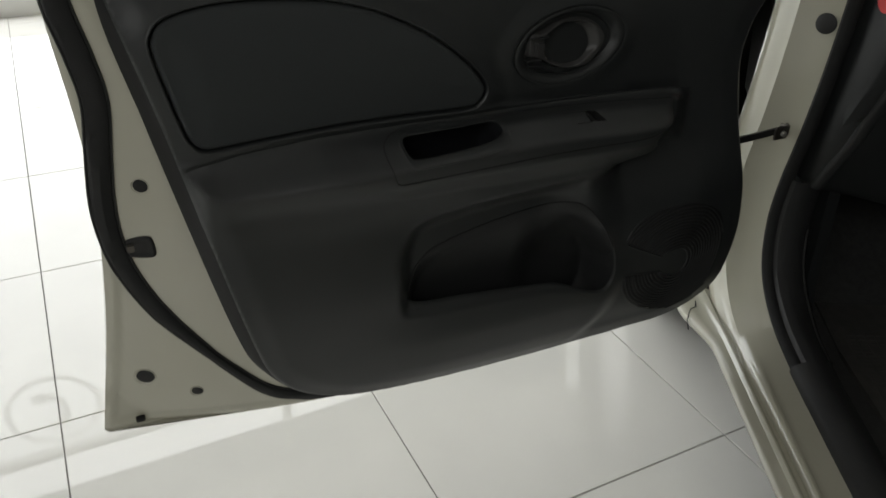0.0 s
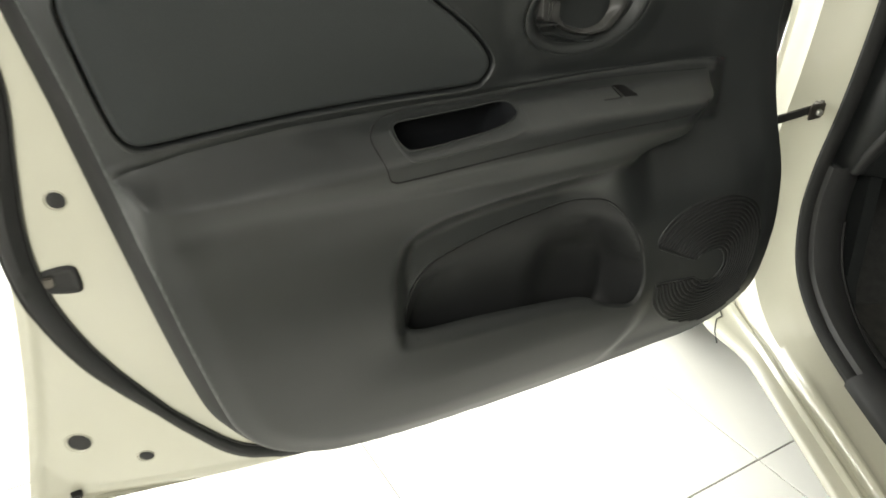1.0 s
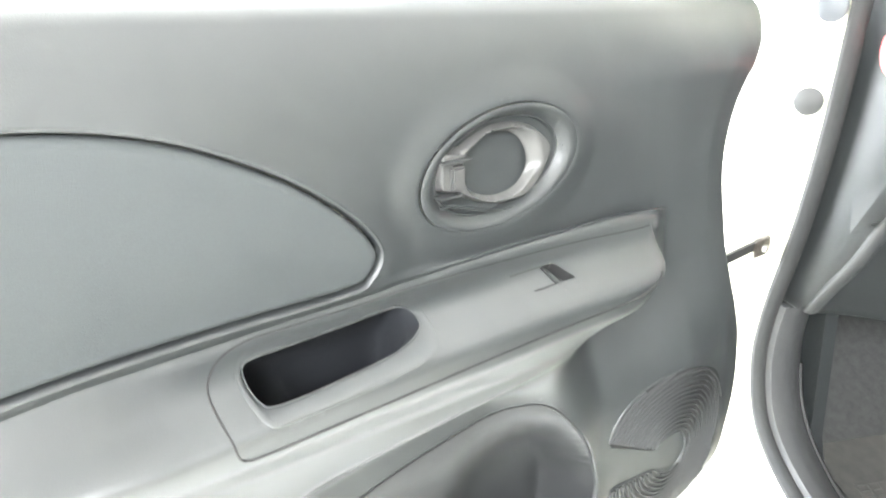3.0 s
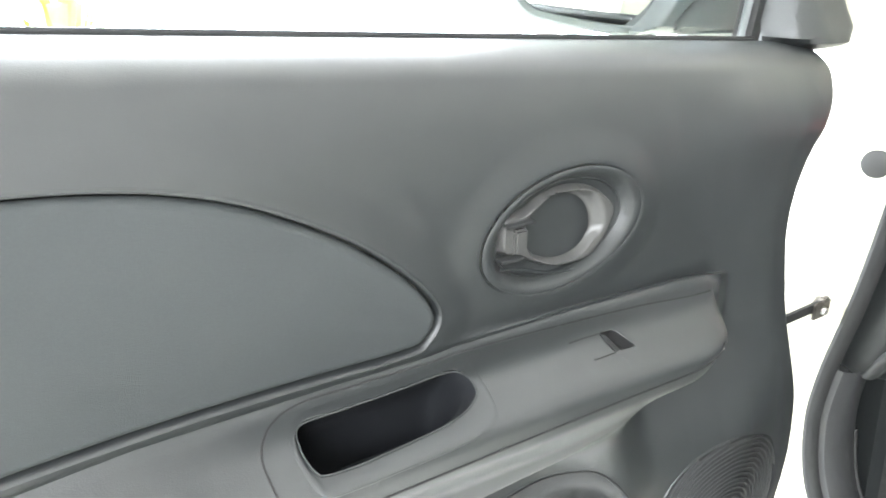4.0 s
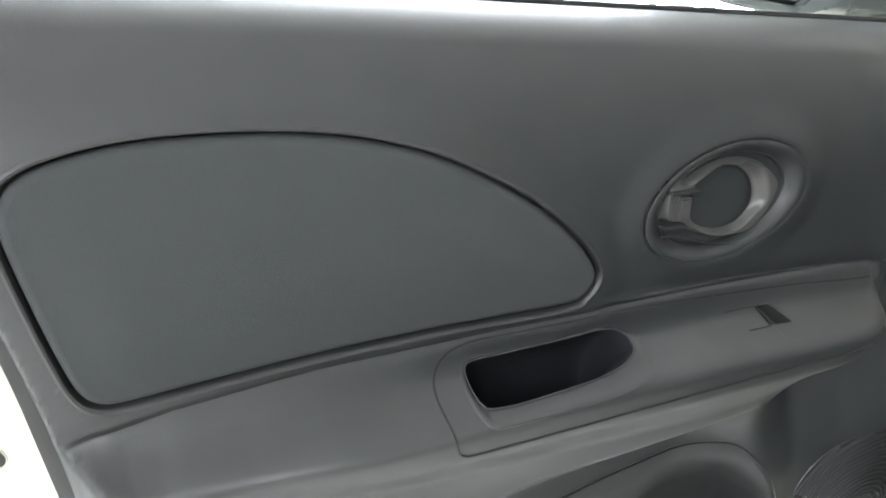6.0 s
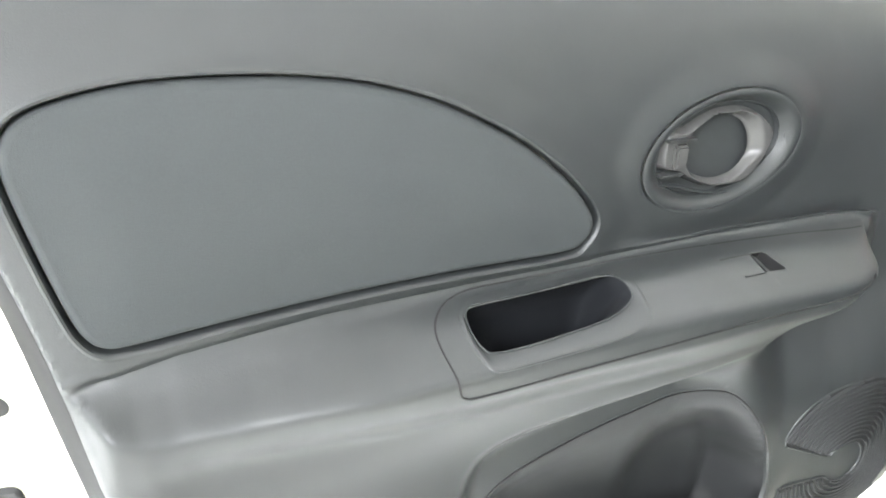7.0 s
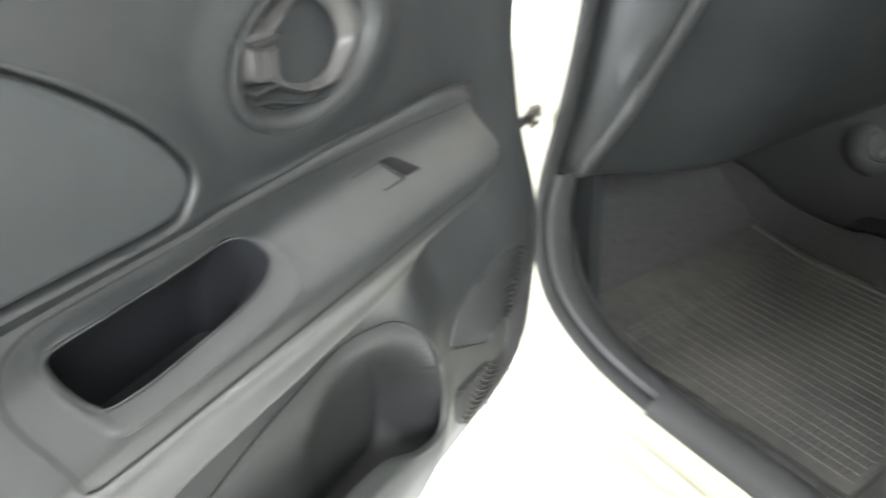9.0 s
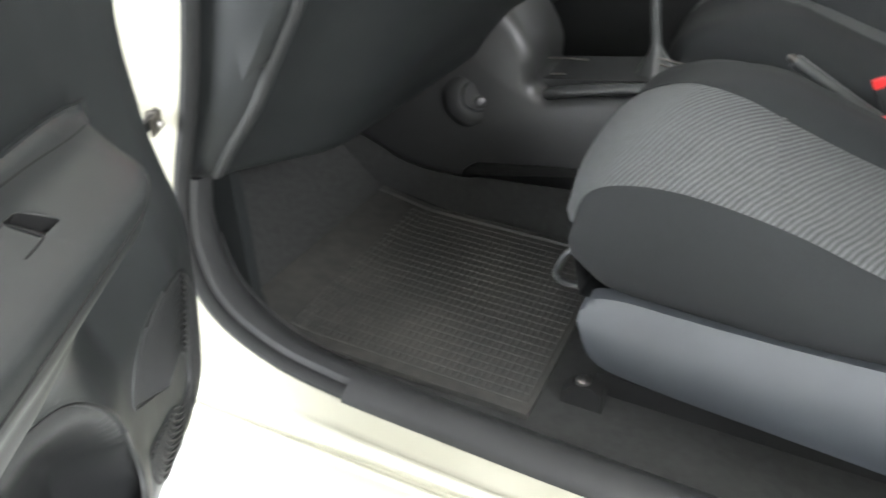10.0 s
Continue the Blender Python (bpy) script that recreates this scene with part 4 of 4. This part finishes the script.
console = solid("centre_console", *soft_prism(spline([(-0.3, 0.36), (-0.125, 0.319), (-0.044, 0.287), (0.034, 0.277), (0.1, 0.279), (0.134, 0.286), (0.146, 0.304), (0.238, 0.319), (0.338, 0.335), (0.5, 0.35), (0.95, 0.36),
                                                      (0.99, 0.4), (0.95, 0.45), (0.8, 0.465), (0.62, 0.5), (0.52, 0.535), (0.43, 0.532), (0.354, 0.52), (0.285, 0.5), (0.25, 0.492), (0.228, 0.51), (0.222, 0.56), (0.17, 0.63),
                                                      (0.05, 0.7), (-0.2, 0.7)], 3, True), 0.735, 0.965, 0.03), CONSOLE, car, "dark grey centre console")

# round socket in a raised boss, shallow tray, gear lever and handbrake
face = (-CN * 0.86 + CR * 0.42 + Vector((0, 0, 0.28))).normalized()
at = Vector(C(0.118, 0.748, 0.462))
boss = solid("socket_boss", *turned([(0.066, -0.025), (0.062, -0.008), (0.052, 0.006), (0.04, 0.013), (0.031, 0.015), (0.028, 0.012), (0.026, 0.0)], at, face, 40), CONSOLE, console, "rounded boss of the power socket")
socket = solid("power_socket", *turned([(0.029, 0.0), (0.0285, 0.0165), (0.026, 0.018), (0.025, 0.014)], at, face, 32), GLOSS, console, "round socket with a satin rim")
# no depth here: a flat black disc paints the socket's dark inside
solid("socket_well", *turned([(0.025, 0.0185), (0.0, 0.0186)], at, face, 32), BLACK, socket)
solid("socket_lid", *turned([(0.011, 0.0), (0.011, 0.02), (0.008, 0.023), (0.0, 0.024)], at + 0.008 * CR - Vector((0, 0, 0.009)), face, 24), CONSOLE, socket)
tray = solid("console_tray", *sweep(CC(spline([(0.25, 0.765, 0.48), (0.272, 0.748, 0.497), (0.31, 0.742, 0.51), (0.36, 0.739, 0.523), (0.43, 0.737, 0.536), (0.5, 0.737, 0.54)], 5)), ring(0.013, 0.011, 14), (0, 0, 1)), GLOSS, car,
             "satin rim of the console tray")
solid("tray_floor", *prism([(0.23, 0.47), (0.23, 0.505), (0.3, 0.515), (0.42, 0.535), (0.42, 0.48)], 0.79, 0.96), PLASTIC_DARK, tray)
for ends in ([(0.238, 0.8, 0.543), (0.275, 0.8, 0.549), (0.312, 0.8, 0.552)], [(0.245, 0.8, 0.514), (0.272, 0.8, 0.519)]):
    solid("tray_trim", *sweep(CC(ends), ring(0.0016, 0.002, 8), (0, 0, 1)), BRACKET, tray, "thin bright trim strip")
gear = solid("gear_lever", *merge(turned([(0.05, 0.0), (0.046, 0.02), (0.03, 0.05), (0.014, 0.075), (0.009, 0.09), (0.008, 0.2)], C(0.437, 0.85, 0.5), CR * -0.2 + Vector((0, 0, 1)), 20),
                                  turned([(0.009, 0.0), (0.022, 0.015), (0.028, 0.04), (0.024, 0.06), (0.01, 0.068)], C(0.4, 0.85, 0.68), (0, 0, 1), 20)), GLOSS, car, "black gear lever")
for ends in ([(0.436, 0.8, 0.577), (0.478, 0.8, 0.574)], [(0.44, 0.8, 0.566), (0.476, 0.8, 0.563)], [(0.436, 0.8, 0.546), (0.471, 0.8, 0.541)]):
    solid("lever_ring", *sweep(CC(ends), ring(0.0014, 0.0018, 8), (0, 0, 1)), BRACKET, gear, "thin bright trim strip")
brake = solid("handbrake", *sweep(CC(spline([(1.0, 0.86, 0.43), (0.9, 0.855, 0.48), (0.79, 0.85, 0.53), (0.72, 0.85, 0.565), (0.655, 0.85, 0.598)], 5)), ring(0.013, 0.012, 14), (0, 0, 1)), GLOSS, car,
              "dark handbrake lever with a silver button")
solid("release_button", *turned([(0.007, 0), (0.007, 0.01), (0.004, 0.013)], C(0.655, 0.85, 0.598), -CR + Vector((0, 0, 0.5)), 16), BRACKET, brake)

# mat: raised border and a waffle of low ribs
mat_thing = thing("floor_mat", C(0.2, 0.42, 0.2), "dark ribbed rubber mat lying in the footwell", "floor mat")


def mat_z(u):
    return 0.2035 + float(np.interp(u, [-0.12, -0.07, 0.05, 0.5], [0.03, 0.02, 0.0, 0.0]))


us = np.linspace(-0.07, 0.43, 28)
rim = ((0.222, -0.002), (0.222, 0.008), (0.236, 0.008), (0.239, 0.004), (0.715, 0.004), (0.718, 0.008), (0.732, 0.008), (0.732, -0.002))
solid("mat_base", CC([(u, v, mat_z(u) + h) for u in us for v, h in rim]),
      [(i * 8 + j, i * 8 + (j + 1) % 8, (i + 1) * 8 + (j + 1) % 8, (i + 1) * 8 + j) for i in range(27) for j in range(8)] + [tuple(range(8)), tuple(range(216, 224))], MAT, mat_thing)
ribs = []
for k in range(37):
    u = 0.015 + k * 0.0112
    ribs.append(sweep(CC([(u, v, mat_z(u) + 0.004) for v in (0.25, 0.705)]), [(-0.0036, -0.001), (-0.0018, 0.0008), (0.0018, 0.0008), (0.0036, -0.001)], (0, 0, 1)))
for k in range(24):
    v = 0.252 + k * 0.0195
    ribs.append(sweep(CC([(u, v, mat_z(u) + 0.004) for u in (0.015, 0.05, 0.08, 0.418)]), [(-0.004, -0.001), (-0.0022, 0.001), (0.0022, 0.001), (0.004, -0.001)], (0, 0, 1)))
tagged(solid("mat_ribs", *merge(*ribs), MAT, mat_thing), kind="stuff")


# ---- front seats ----
def seat(v0, label, mirrored=False):
    side = (lambda dv: v0 + 0.5 - dv) if mirrored else (lambda dv: v0 + dv)
    s = thing("front_seat", C(0.7, v0 + 0.25, 0.2), label, "car seat", "front seats")
    front = spline([(0.448, 0.5), (0.451, 0.545), (0.468, 0.571), (0.508, 0.585), (0.562, 0.589), (0.626, 0.583), (0.7, 0.569), (0.791, 0.543), (0.95, 0.5)], 5)
    crown = spline([(0.399, 0.47), (0.411, 0.533), (0.437, 0.585), (0.475, 0.617), (0.53, 0.634), (0.6, 0.625), (0.67, 0.6), (0.79, 0.563), (0.95, 0.53)], 5)
    foot = spline([(0.45, 0.492), (0.455, 0.47), (0.475, 0.452), (0.51, 0.435), (0.594, 0.43), (0.727, 0.424), (0.82, 0.43), (0.9, 0.43), (0.97, 0.43)], 5)
    m = len(front)
    cols = [(0.0, front, 0.0), (0.018, front, 0.006), (0.06, None, 0.35), (0.11, None, 0.72), (0.17, None, 0.93), (0.22, None, 0.98), (0.25, None, 0.98), (0.27, None, 0.96), (0.285, None, 0.9)]
    rows = []
    for dv, p, w in cols:
        q = front * (1 - w) + crown * w if p is None else front + (0, w)
        rows += [(u, side(dv), z) for u, z in q]
    cover = solid("cushion_cover", CC(rows), [(i * m + j, i * m + j + 1, (i + 1) * m + j + 1, (i + 1) * m + j) for i in range(8) for j in range(m - 1)], SEAT_TOP, s, "grey ribbed cloth cushion top")
    rows = []
    for dv, w, up in ((0.277, 0.92, -0.003), (0.29, 1.0, 0.01), (0.32, 1.0, 0.024), (0.37, 1.0, 0.03), (0.43, 0.9, 0.024), (0.47, 0.7, 0.012), (0.49, 0.4, 0.004), (0.5, 0.0, 0.0)):
        q = front * (1 - w) + crown * w
        rows += [(u, side(dv), z + up * float(np.interp(u, [0.42, 0.5, 0.55, 0.65, 0.75, 0.95], [-0.8, -0.7, -0.2, 1.0, 1.0, 0.7]))) for u, z in q]
    solid("cushion_bolster", CC(rows), [(i * m + j, i * m + j + 1, (i + 1) * m + j + 1, (i + 1) * m + j) for i in range(7) for j in range(m - 1)], SEAT_SIDE, s, "dark plain cloth bolster")
    k = 29
    rows = [(p[k][0], side(dv), p[k][1] + 0.001) for dv, p in ((0.0, front), (0.06, front * 0.65 + crown * 0.35), (0.11, front * 0.28 + crown * 0.72), (0.17, front * 0.07 + crown * 0.93), (0.25, front * 0.02 + crown * 0.98), (0.27, front * 0.04 + crown * 0.96), (0.285, front * 0.1 + crown * 0.9))]
    solid("seam", *sweep(CC(rows), ring(0.0022, 0.0012, 8), (0, 0, 1)), SEAT_TOP, cover)
    for a, sign in ((v0, -1), (v0 + 0.5, 1)):
        rows = []
        for w, out in ((0.0, 0.0), (0.08, 0.008), (0.3, 0.016), (0.6, 0.017), (0.85, 0.01), (1.0, -0.01)):
            q = front * (1 - w) + foot * w
            rows += [(u, a + sign * out, z) for u, z in q]
        solid("cushion_side", CC(rows), [(i * m + j, i * m + j + 1, (i + 1) * m + j + 1, (i + 1) * m + j) for i in range(5) for j in range(m - 1)], SEAT_SIDE, s, "dark plain cloth cushion side")
    nose = CC([(p[0][0], side(dv), p[0][1]) for dv, p in ((0, front), (0.06, front * 0.65 + crown * 0.35), (0.17, crown), (0.33, crown), (0.44, front * 0.65 + crown * 0.35), (0.5, front))]
              + [(0.47, side(dv), 0.42) for dv in (0, 0.06, 0.17, 0.33, 0.44, 0.5)] + [(0.97, v0, 0.42), (0.97, v0 + 0.5, 0.42)])
    solid("cushion_front", nose, [(i, i + 1, i + 7, i + 6) for i in range(5)] + [(6, 11, 13, 12)], SEAT_SIDE, s)
    top = spline([(0.476, 0.41), (0.49, 0.425), (0.53, 0.432), (0.6, 0.431), (0.727, 0.431), (0.85, 0.435), (1.0, 0.44)], 5)
    bottom = spline([(0.479, 0.385), (0.486, 0.358), (0.502, 0.335), (0.535, 0.322), (0.621, 0.313), (0.758, 0.304), (1.0, 0.288)], 5)
    n = len(top)
    for a, sign in ((v0, -1), (v0 + 0.5, 1)):
        rows = []
        for w, out in ((0.0, -0.02), (0.0, 0.008), (0.12, 0.018), (0.45, 0.026), (0.8, 0.022), (1.0, 0.012), (1.0, -0.02)):
            q = top * (1 - w) + bottom * w
            rows += [(u, a + sign * out, z) for u, z in q]
        faces = [(i * n + j, i * n + j + 1, (i + 1) * n + j + 1, (i + 1) * n + j) for i in range(6) for j in range(n - 1)] + [tuple(i * n for i in range(7))]
        solid("side_cover", CC(rows), faces, PLASTIC_GREY, s, "light grey plastic seat side cover")
    back = spline([(0.9, 0.5), (1.0, 0.62), (1.1, 0.95), (1.14, 1.05), (1.22, 1.04), (1.2, 0.8), (1.1, 0.45)], 4, True)
    solid("backrest", *prism([tuple(p) for p in back], v0 + 0.02, v0 + 0.48), SEAT_SIDE, s)
    for a in (v0 + 0.0, v0 + 0.43):
        rail = solid("seat_rail", *prism([(0.462, 0.2), (0.46, 0.218), (0.472, 0.234), (0.5, 0.238), (0.518, 0.228), (0.522, 0.2)], a + 0.045, a + 0.075), RUBBER, s, "black seat rail foot")
        solid("slide_rail", *prism([(0.5, 0.2), (0.5, 0.235), (1.0, 0.235), (1.0, 0.2)], a + 0.09, a + 0.12), RUBBER, rail)
        solid("rail_bolt", *turned([(0.011, 0), (0.011, 0.006), (0.007, 0.009), (0.0, 0.009)], C(0.486, a + 0.06, 0.235), (0, 0, 1), 12), STEEL, rail)
        solid("rail_leg", *prism([(0.58, 0.24), (0.6, 0.43), (0.66, 0.43), (0.66, 0.24)], a + 0.095, a + 0.113), RUBBER, rail)
    if v0 < 0.5:
        bar = solid("slide_handle", *sweep(CC(spline([(0.465, v0 + 0.09, 0.455), (0.432, v0 + 0.09, 0.428), (0.419, v0 + 0.09, 0.4), (0.417, v0 + 0.092, 0.381), (0.43, v0 + 0.096, 0.371), (0.455, v0 + 0.1, 0.37)], 4)),
                                         ring(0.007, 0.005, 8), (0, 0, 1)), GLOSS, s, "small glossy seat slide handle")
    return s


seat(0.24, "grey cloth front seat with ribbed cushion beside the open door")
seat(0.96, "grey cloth front seat beyond the handbrake", True)

for v, up in ((0.775, 0.525), (0.925, 0.55)):
    buckle = thing("belt_buckle", C(0.82, v, up - 0.06), "black seat belt buckle with a red button", "seat belt", "belt buckles")
    solid("buckle_body", *sweep(CC([(0.86, v, up - 0.07), (0.82, v, up), (0.81, v, up + 0.012)]), ring(0.02, 0.011, 14, 0.6), CN), RUBBER, buckle)
    solid("button", *sweep(CC([(0.808, v, up + 0.008), (0.8, v, up + 0.022)]), ring(0.016, 0.009, 12, 0.6), CN), RED, buckle, "red release button")
# round warning label on the dash end
at = C(0.112, 0.073, 0.89)
solid("warning_label", *turned([(0.028, 0), (0.028, 0.0012), (0.0235, 0.0012)], at, -CN, 40), RED, car, "round label with a red ring")
solid("label_field", *turned([(0.0235, 0), (0.0235, 0.001), (0.0, 0.001)], at, -CN, 32), WALL, car)

# ---- the rest of the car body ----
solid("far_lining", *prism([(-0.4, 0.2), (1.3, 0.2), (1.3, 0.95), (-0.4, 1.0)], 1.64, 1.68), PLASTIC_DARK, car)
solid("far_skin", *prism([(-0.5, 0.2), (2.4, 0.2), (2.5, 0.95), (-0.5, 0.98)], 1.69, 1.75), PAINT, car)
solid("rear_body", *prism([(1.12, 0.2), (2.4, 0.2), (2.51, 0.6), (2.45, 0.98), (1.14, 0.97)], -0.09, -0.03), PAINT, car, "pearl white rear door and wing")
solid("b_pillar", *sweep(CC(spline([(1.12, -0.02, 0.28), (1.12, -0.02, 0.6), (1.13, 0.0, 0.95), (1.2, 0.16, 1.42)], 4)), ring(0.05, 0.04, 14, 0.6), CN), PAINT, car)
for v_low, v_top in ((0.03, 0.2), (1.7, 1.5)):
    solid("a_pillar", *sweep(CC(spline([(0.0, v_low, 0.97), (0.25, (v_low + v_top) / 2, 1.2), (0.55, v_top, 1.43)], 5)), ring(0.03, 0.04, 12), CN), PAINT, car)
roof = CC([(u, v, 1.43 + 0.05 * math.sin((u - 0.5) / 1.9 * math.pi) * math.sin((v - 0.15) / 1.4 * math.pi) + h) for h in (0, 0.03) for u in np.linspace(0.5, 2.4, 9) for v in np.linspace(0.15, 1.55, 7)])
solid("roof", roof, [(o + i * 7 + j, o + i * 7 + j + 1, o + (i + 1) * 7 + j + 1, o + (i + 1) * 7 + j) for o in (0, 63) for i in range(8) for j in range(6)], PAINT, car, "pearl white roof panel")
solid("tail", *prism([(2.4, 0.2), (2.6, 0.25), (2.6, 0.7), (2.4, 1.45), (2.36, 1.45), (2.5, 0.7), (2.4, 0.3)], -0.05, 1.72), PAINT, car)
arch = [(-0.46 + 0.33 * math.cos(a), 0.29 + 0.33 * math.sin(a)) for a in np.linspace(0.0, math.pi, 14)]
solid("front_wing", *prism([(-0.09, 0.22)] + arch + [(-0.95, 0.29), (-1.0, 0.62), (-0.8, 0.78), (-0.09, 0.9)], -0.09, -0.06), PAINT, car, "pearl white front wing")
solid("bonnet", *prism([(-0.1, 0.93), (-0.5, 0.88), (-0.85, 0.76), (-1.0, 0.6), (-0.95, 0.56), (-0.5, 0.8), (-0.1, 0.88)], -0.06, 1.74), PAINT, car)
solid("bulkhead", *prism([(-0.42, 0.25), (-0.42, 0.95), (-0.46, 0.95), (-0.46, 0.25)], 0.0, 1.7), RUBBER, car)
for u in (-0.46, 2.0):
    for v in (0.0, 1.6):
        wheel = solid("wheel", *turned([(0.19, -0.09), (0.26, -0.09), (0.285, -0.07), (0.29, -0.03), (0.29, 0.03), (0.285, 0.07), (0.26, 0.09), (0.19, 0.09)], C(u, v + 0.04, 0.29), CN, 40), RUBBER, car, "black tyre")
        solid("rim", *turned([(0.19, -0.092), (0.17, -0.08), (0.06, -0.07), (0.0, -0.06)], C(u, v + 0.04, 0.29), CN if v < 1 else -CN, 30), STEEL, wheel)

# ---- showroom shell ----
# unseen walls: rear one set close for the fill, grey to cut bounce
wall = solid("wall_back", *slab(-7.1, 7.1, -3.6, -3.5, -0.1, 4.0), WALL_GREY, smooth=False)
tagged(wall, "plain grey wall added out of view", "wall", kind="structure")
for name, x, mat, label in (("wall_east", 7.0, WALL_GREY, "plain grey wall added out of view"), ("wall_west", -7.1, WALL_GREY, "plain grey wall added out of view")):
    tagged(solid(name, *slab(x, x + 0.1, -3.5, 3.7, -0.1, 4.0), mat, smooth=False), label, "wall", kind="structure")
ceiling = solid("ceiling", *slab(-7.1, 7.1, -3.6, 3.8, 3.75, 4.0), CEILING, smooth=False)
tagged(ceiling, "plain off-white showroom ceiling", "ceiling", kind="structure")
ground = solid("ground", *slab(-60, 60, 3.86, 90, -0.35, -0.12), PAVING, smooth=False)
tagged(ground, "pale sunlit concrete forecourt outside the glass", "ground", kind="structure")
front = thing("window_1", on_tiles(0, 3.78), "tall shop window in slim grey metal frames", "window", kind="structure")
solid("window_sill", *slab(-7, 7, 3.72, 3.86, -0.1, 0.1), WALL, front, smooth=False)
for k in range(5):
    x = -5.4 + k * 2.7
    solid("mullion", *slab(x - 0.03, x + 0.03, 3.74, 3.82, 0.1, 3.75), ALU, front, smooth=False)
solid("transom", *slab(-7, 7, 3.745, 3.815, 2.9, 2.96), ALU, front, smooth=False)

# round sticker with a telephone sign, high on the glass
sticker = thing("window_sticker", (-0.45, 3.595, 2.5), "faint grey round telephone sign stuck on the glass", "sticker")
ang = np.arange(48) * 2 * math.pi / 48
loop = np.stack([-0.45 + 0.27 * np.cos(ang), np.full(48, 3.595), 2.51 + 0.26 * np.sin(ang)], 1)
solid("ring", *sweep(loop, [(-0.018, -0.001), (0.018, -0.001), (0.018, 0.001), (-0.018, 0.001)], (0, 1, 0), True), DECAL, sticker)
bow = spline([(-0.53, 3.595, 2.39), (-0.44, 3.595, 2.4), (-0.385, 3.595, 2.5), (-0.4, 3.595, 2.6), (-0.43, 3.595, 2.66)], 6)
ends = [box((x - 0.045, 3.594, z - 0.04), (x + 0.045, 3.596, z + 0.04), 0) for x, z in ((-0.52, 2.4), (-0.44, 2.64))]
solid("receiver", *merge(sweep(bow, [(-0.024, -0.001), (0.024, -0.001), (0.024, 0.001), (-0.024, 0.001)], (0, 1, 0)), *ends), DECAL, sticker)

# unseen window band, added to hold the rear fill light
w = thing("rear_fill_frame", (0, 0, 0), "unseen band of window frames added round the rear fill light", "window", kind="structure")
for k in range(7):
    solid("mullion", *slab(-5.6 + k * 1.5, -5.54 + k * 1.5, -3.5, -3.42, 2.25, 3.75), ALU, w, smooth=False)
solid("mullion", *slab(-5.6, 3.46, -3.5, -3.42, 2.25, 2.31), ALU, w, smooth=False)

# potted plant by the glass
plant = thing("potted_plant", (0.92, 3.3, 0.0), "leafy yellow-green plant in a pale pot by the glass", "plant")
solid("pot", *turned([(0.11, 0.0), (0.15, 0.02), (0.17, 0.3), (0.18, 0.32), (0.165, 0.325), (0.15, 0.28), (0.0, 0.28)], (0.92, 3.3, 0.0), (0, 0, 1), 28), WALL, plant, "pale round pot")
rnd = random.Random(4)
for k in range(26):
    a, rise, out = k * 2.4, rnd.uniform(0.35, 0.75), rnd.uniform(0.16, 0.34)
    root = np.array((0.92 + 0.03 * math.cos(a), 3.3 + 0.03 * math.sin(a), 0.28))
    tip = root + (out * math.cos(a), out * math.sin(a), rise * rnd.uniform(0.7, 1.0))
    top = root + (0.5 * out * math.cos(a), 0.5 * out * math.sin(a), rise)
    q = spline([root, (root + top) / 2 + (0, 0, 0.05), top, tip], 4)
    across = np.array((-math.sin(a), math.cos(a), 0))
    wide = [0.004, 0.004, 0.005, 0.008, 0.012, 0.02, 0.03, 0.036, 0.038, 0.036, 0.03, 0.02, 0.004]
    verts = [p + s * w * across + (0, 0, -abs(s) * 0.3 * w) for p, w in zip(q, wide) for s in (-1, 0, 1)]
    faces = [(i * 3 + j, i * 3 + j + 1, i * 3 + j + 4, i * 3 + j + 3) for i in range(len(q) - 1) for j in range(2)]
    solid("leaf", verts, faces, LEAF, plant)

# boards just outside the glass
for x0, x1, mat, label in ((4.06, 4.27, PINK, "pale pink board standing outside the glass"), (4.34, 4.47, TEAL, "pale teal board standing outside the glass")):
    board = solid("outdoor_board", *slab(x0 - 1.06, x1 - 1.06, 3.89, 3.92, -0.12, 3.0), mat, smooth=False)
    tagged(board, label, "board")

# ---- floor tiles ----
bm = bmesh.new()
bmesh.ops.create_cube(bm, size=1)
for v in bm.verts:
    v.co = Vector((v.co.x * 0.5972, v.co.y * 0.5972, v.co.z * 0.008))
bmesh.ops.bevel(bm, geom=[e for e in bm.edges if all(v.co.z > 0 for v in e.verts)], offset=0.0008, segments=1, affect="EDGES")
tile_mesh = bpy.data.meshes.new("tile")
bm.to_mesh(tile_mesh)
bm.free()
tile_mesh.materials.append(TILE)
far = []
for i in range(-12, 12):
    for j in range(-6, 7):
        if -5 <= i < 6 and -5 <= j < 6:
            t = new("tile", tile_mesh)
            t.parent = floor
            t.matrix_basis = Matrix.Translation(Vector(on_tiles((i + 0.5) * SIDE, (j + 0.5) * SIDE, -0.004)) - BASE[floor]) @ Matrix.Rotation(TURN, 4, "Z")
        else:
            far.append(slab(i * SIDE + 0.0014, (i + 1) * SIDE - 0.0014, j * SIDE + 0.0014, min((j + 1) * SIDE - 0.0014, 3.72), -0.006, 0.0))
tagged(solid("far_tiles", *merge(*far), TILE, floor, smooth=False), kind="stuff")
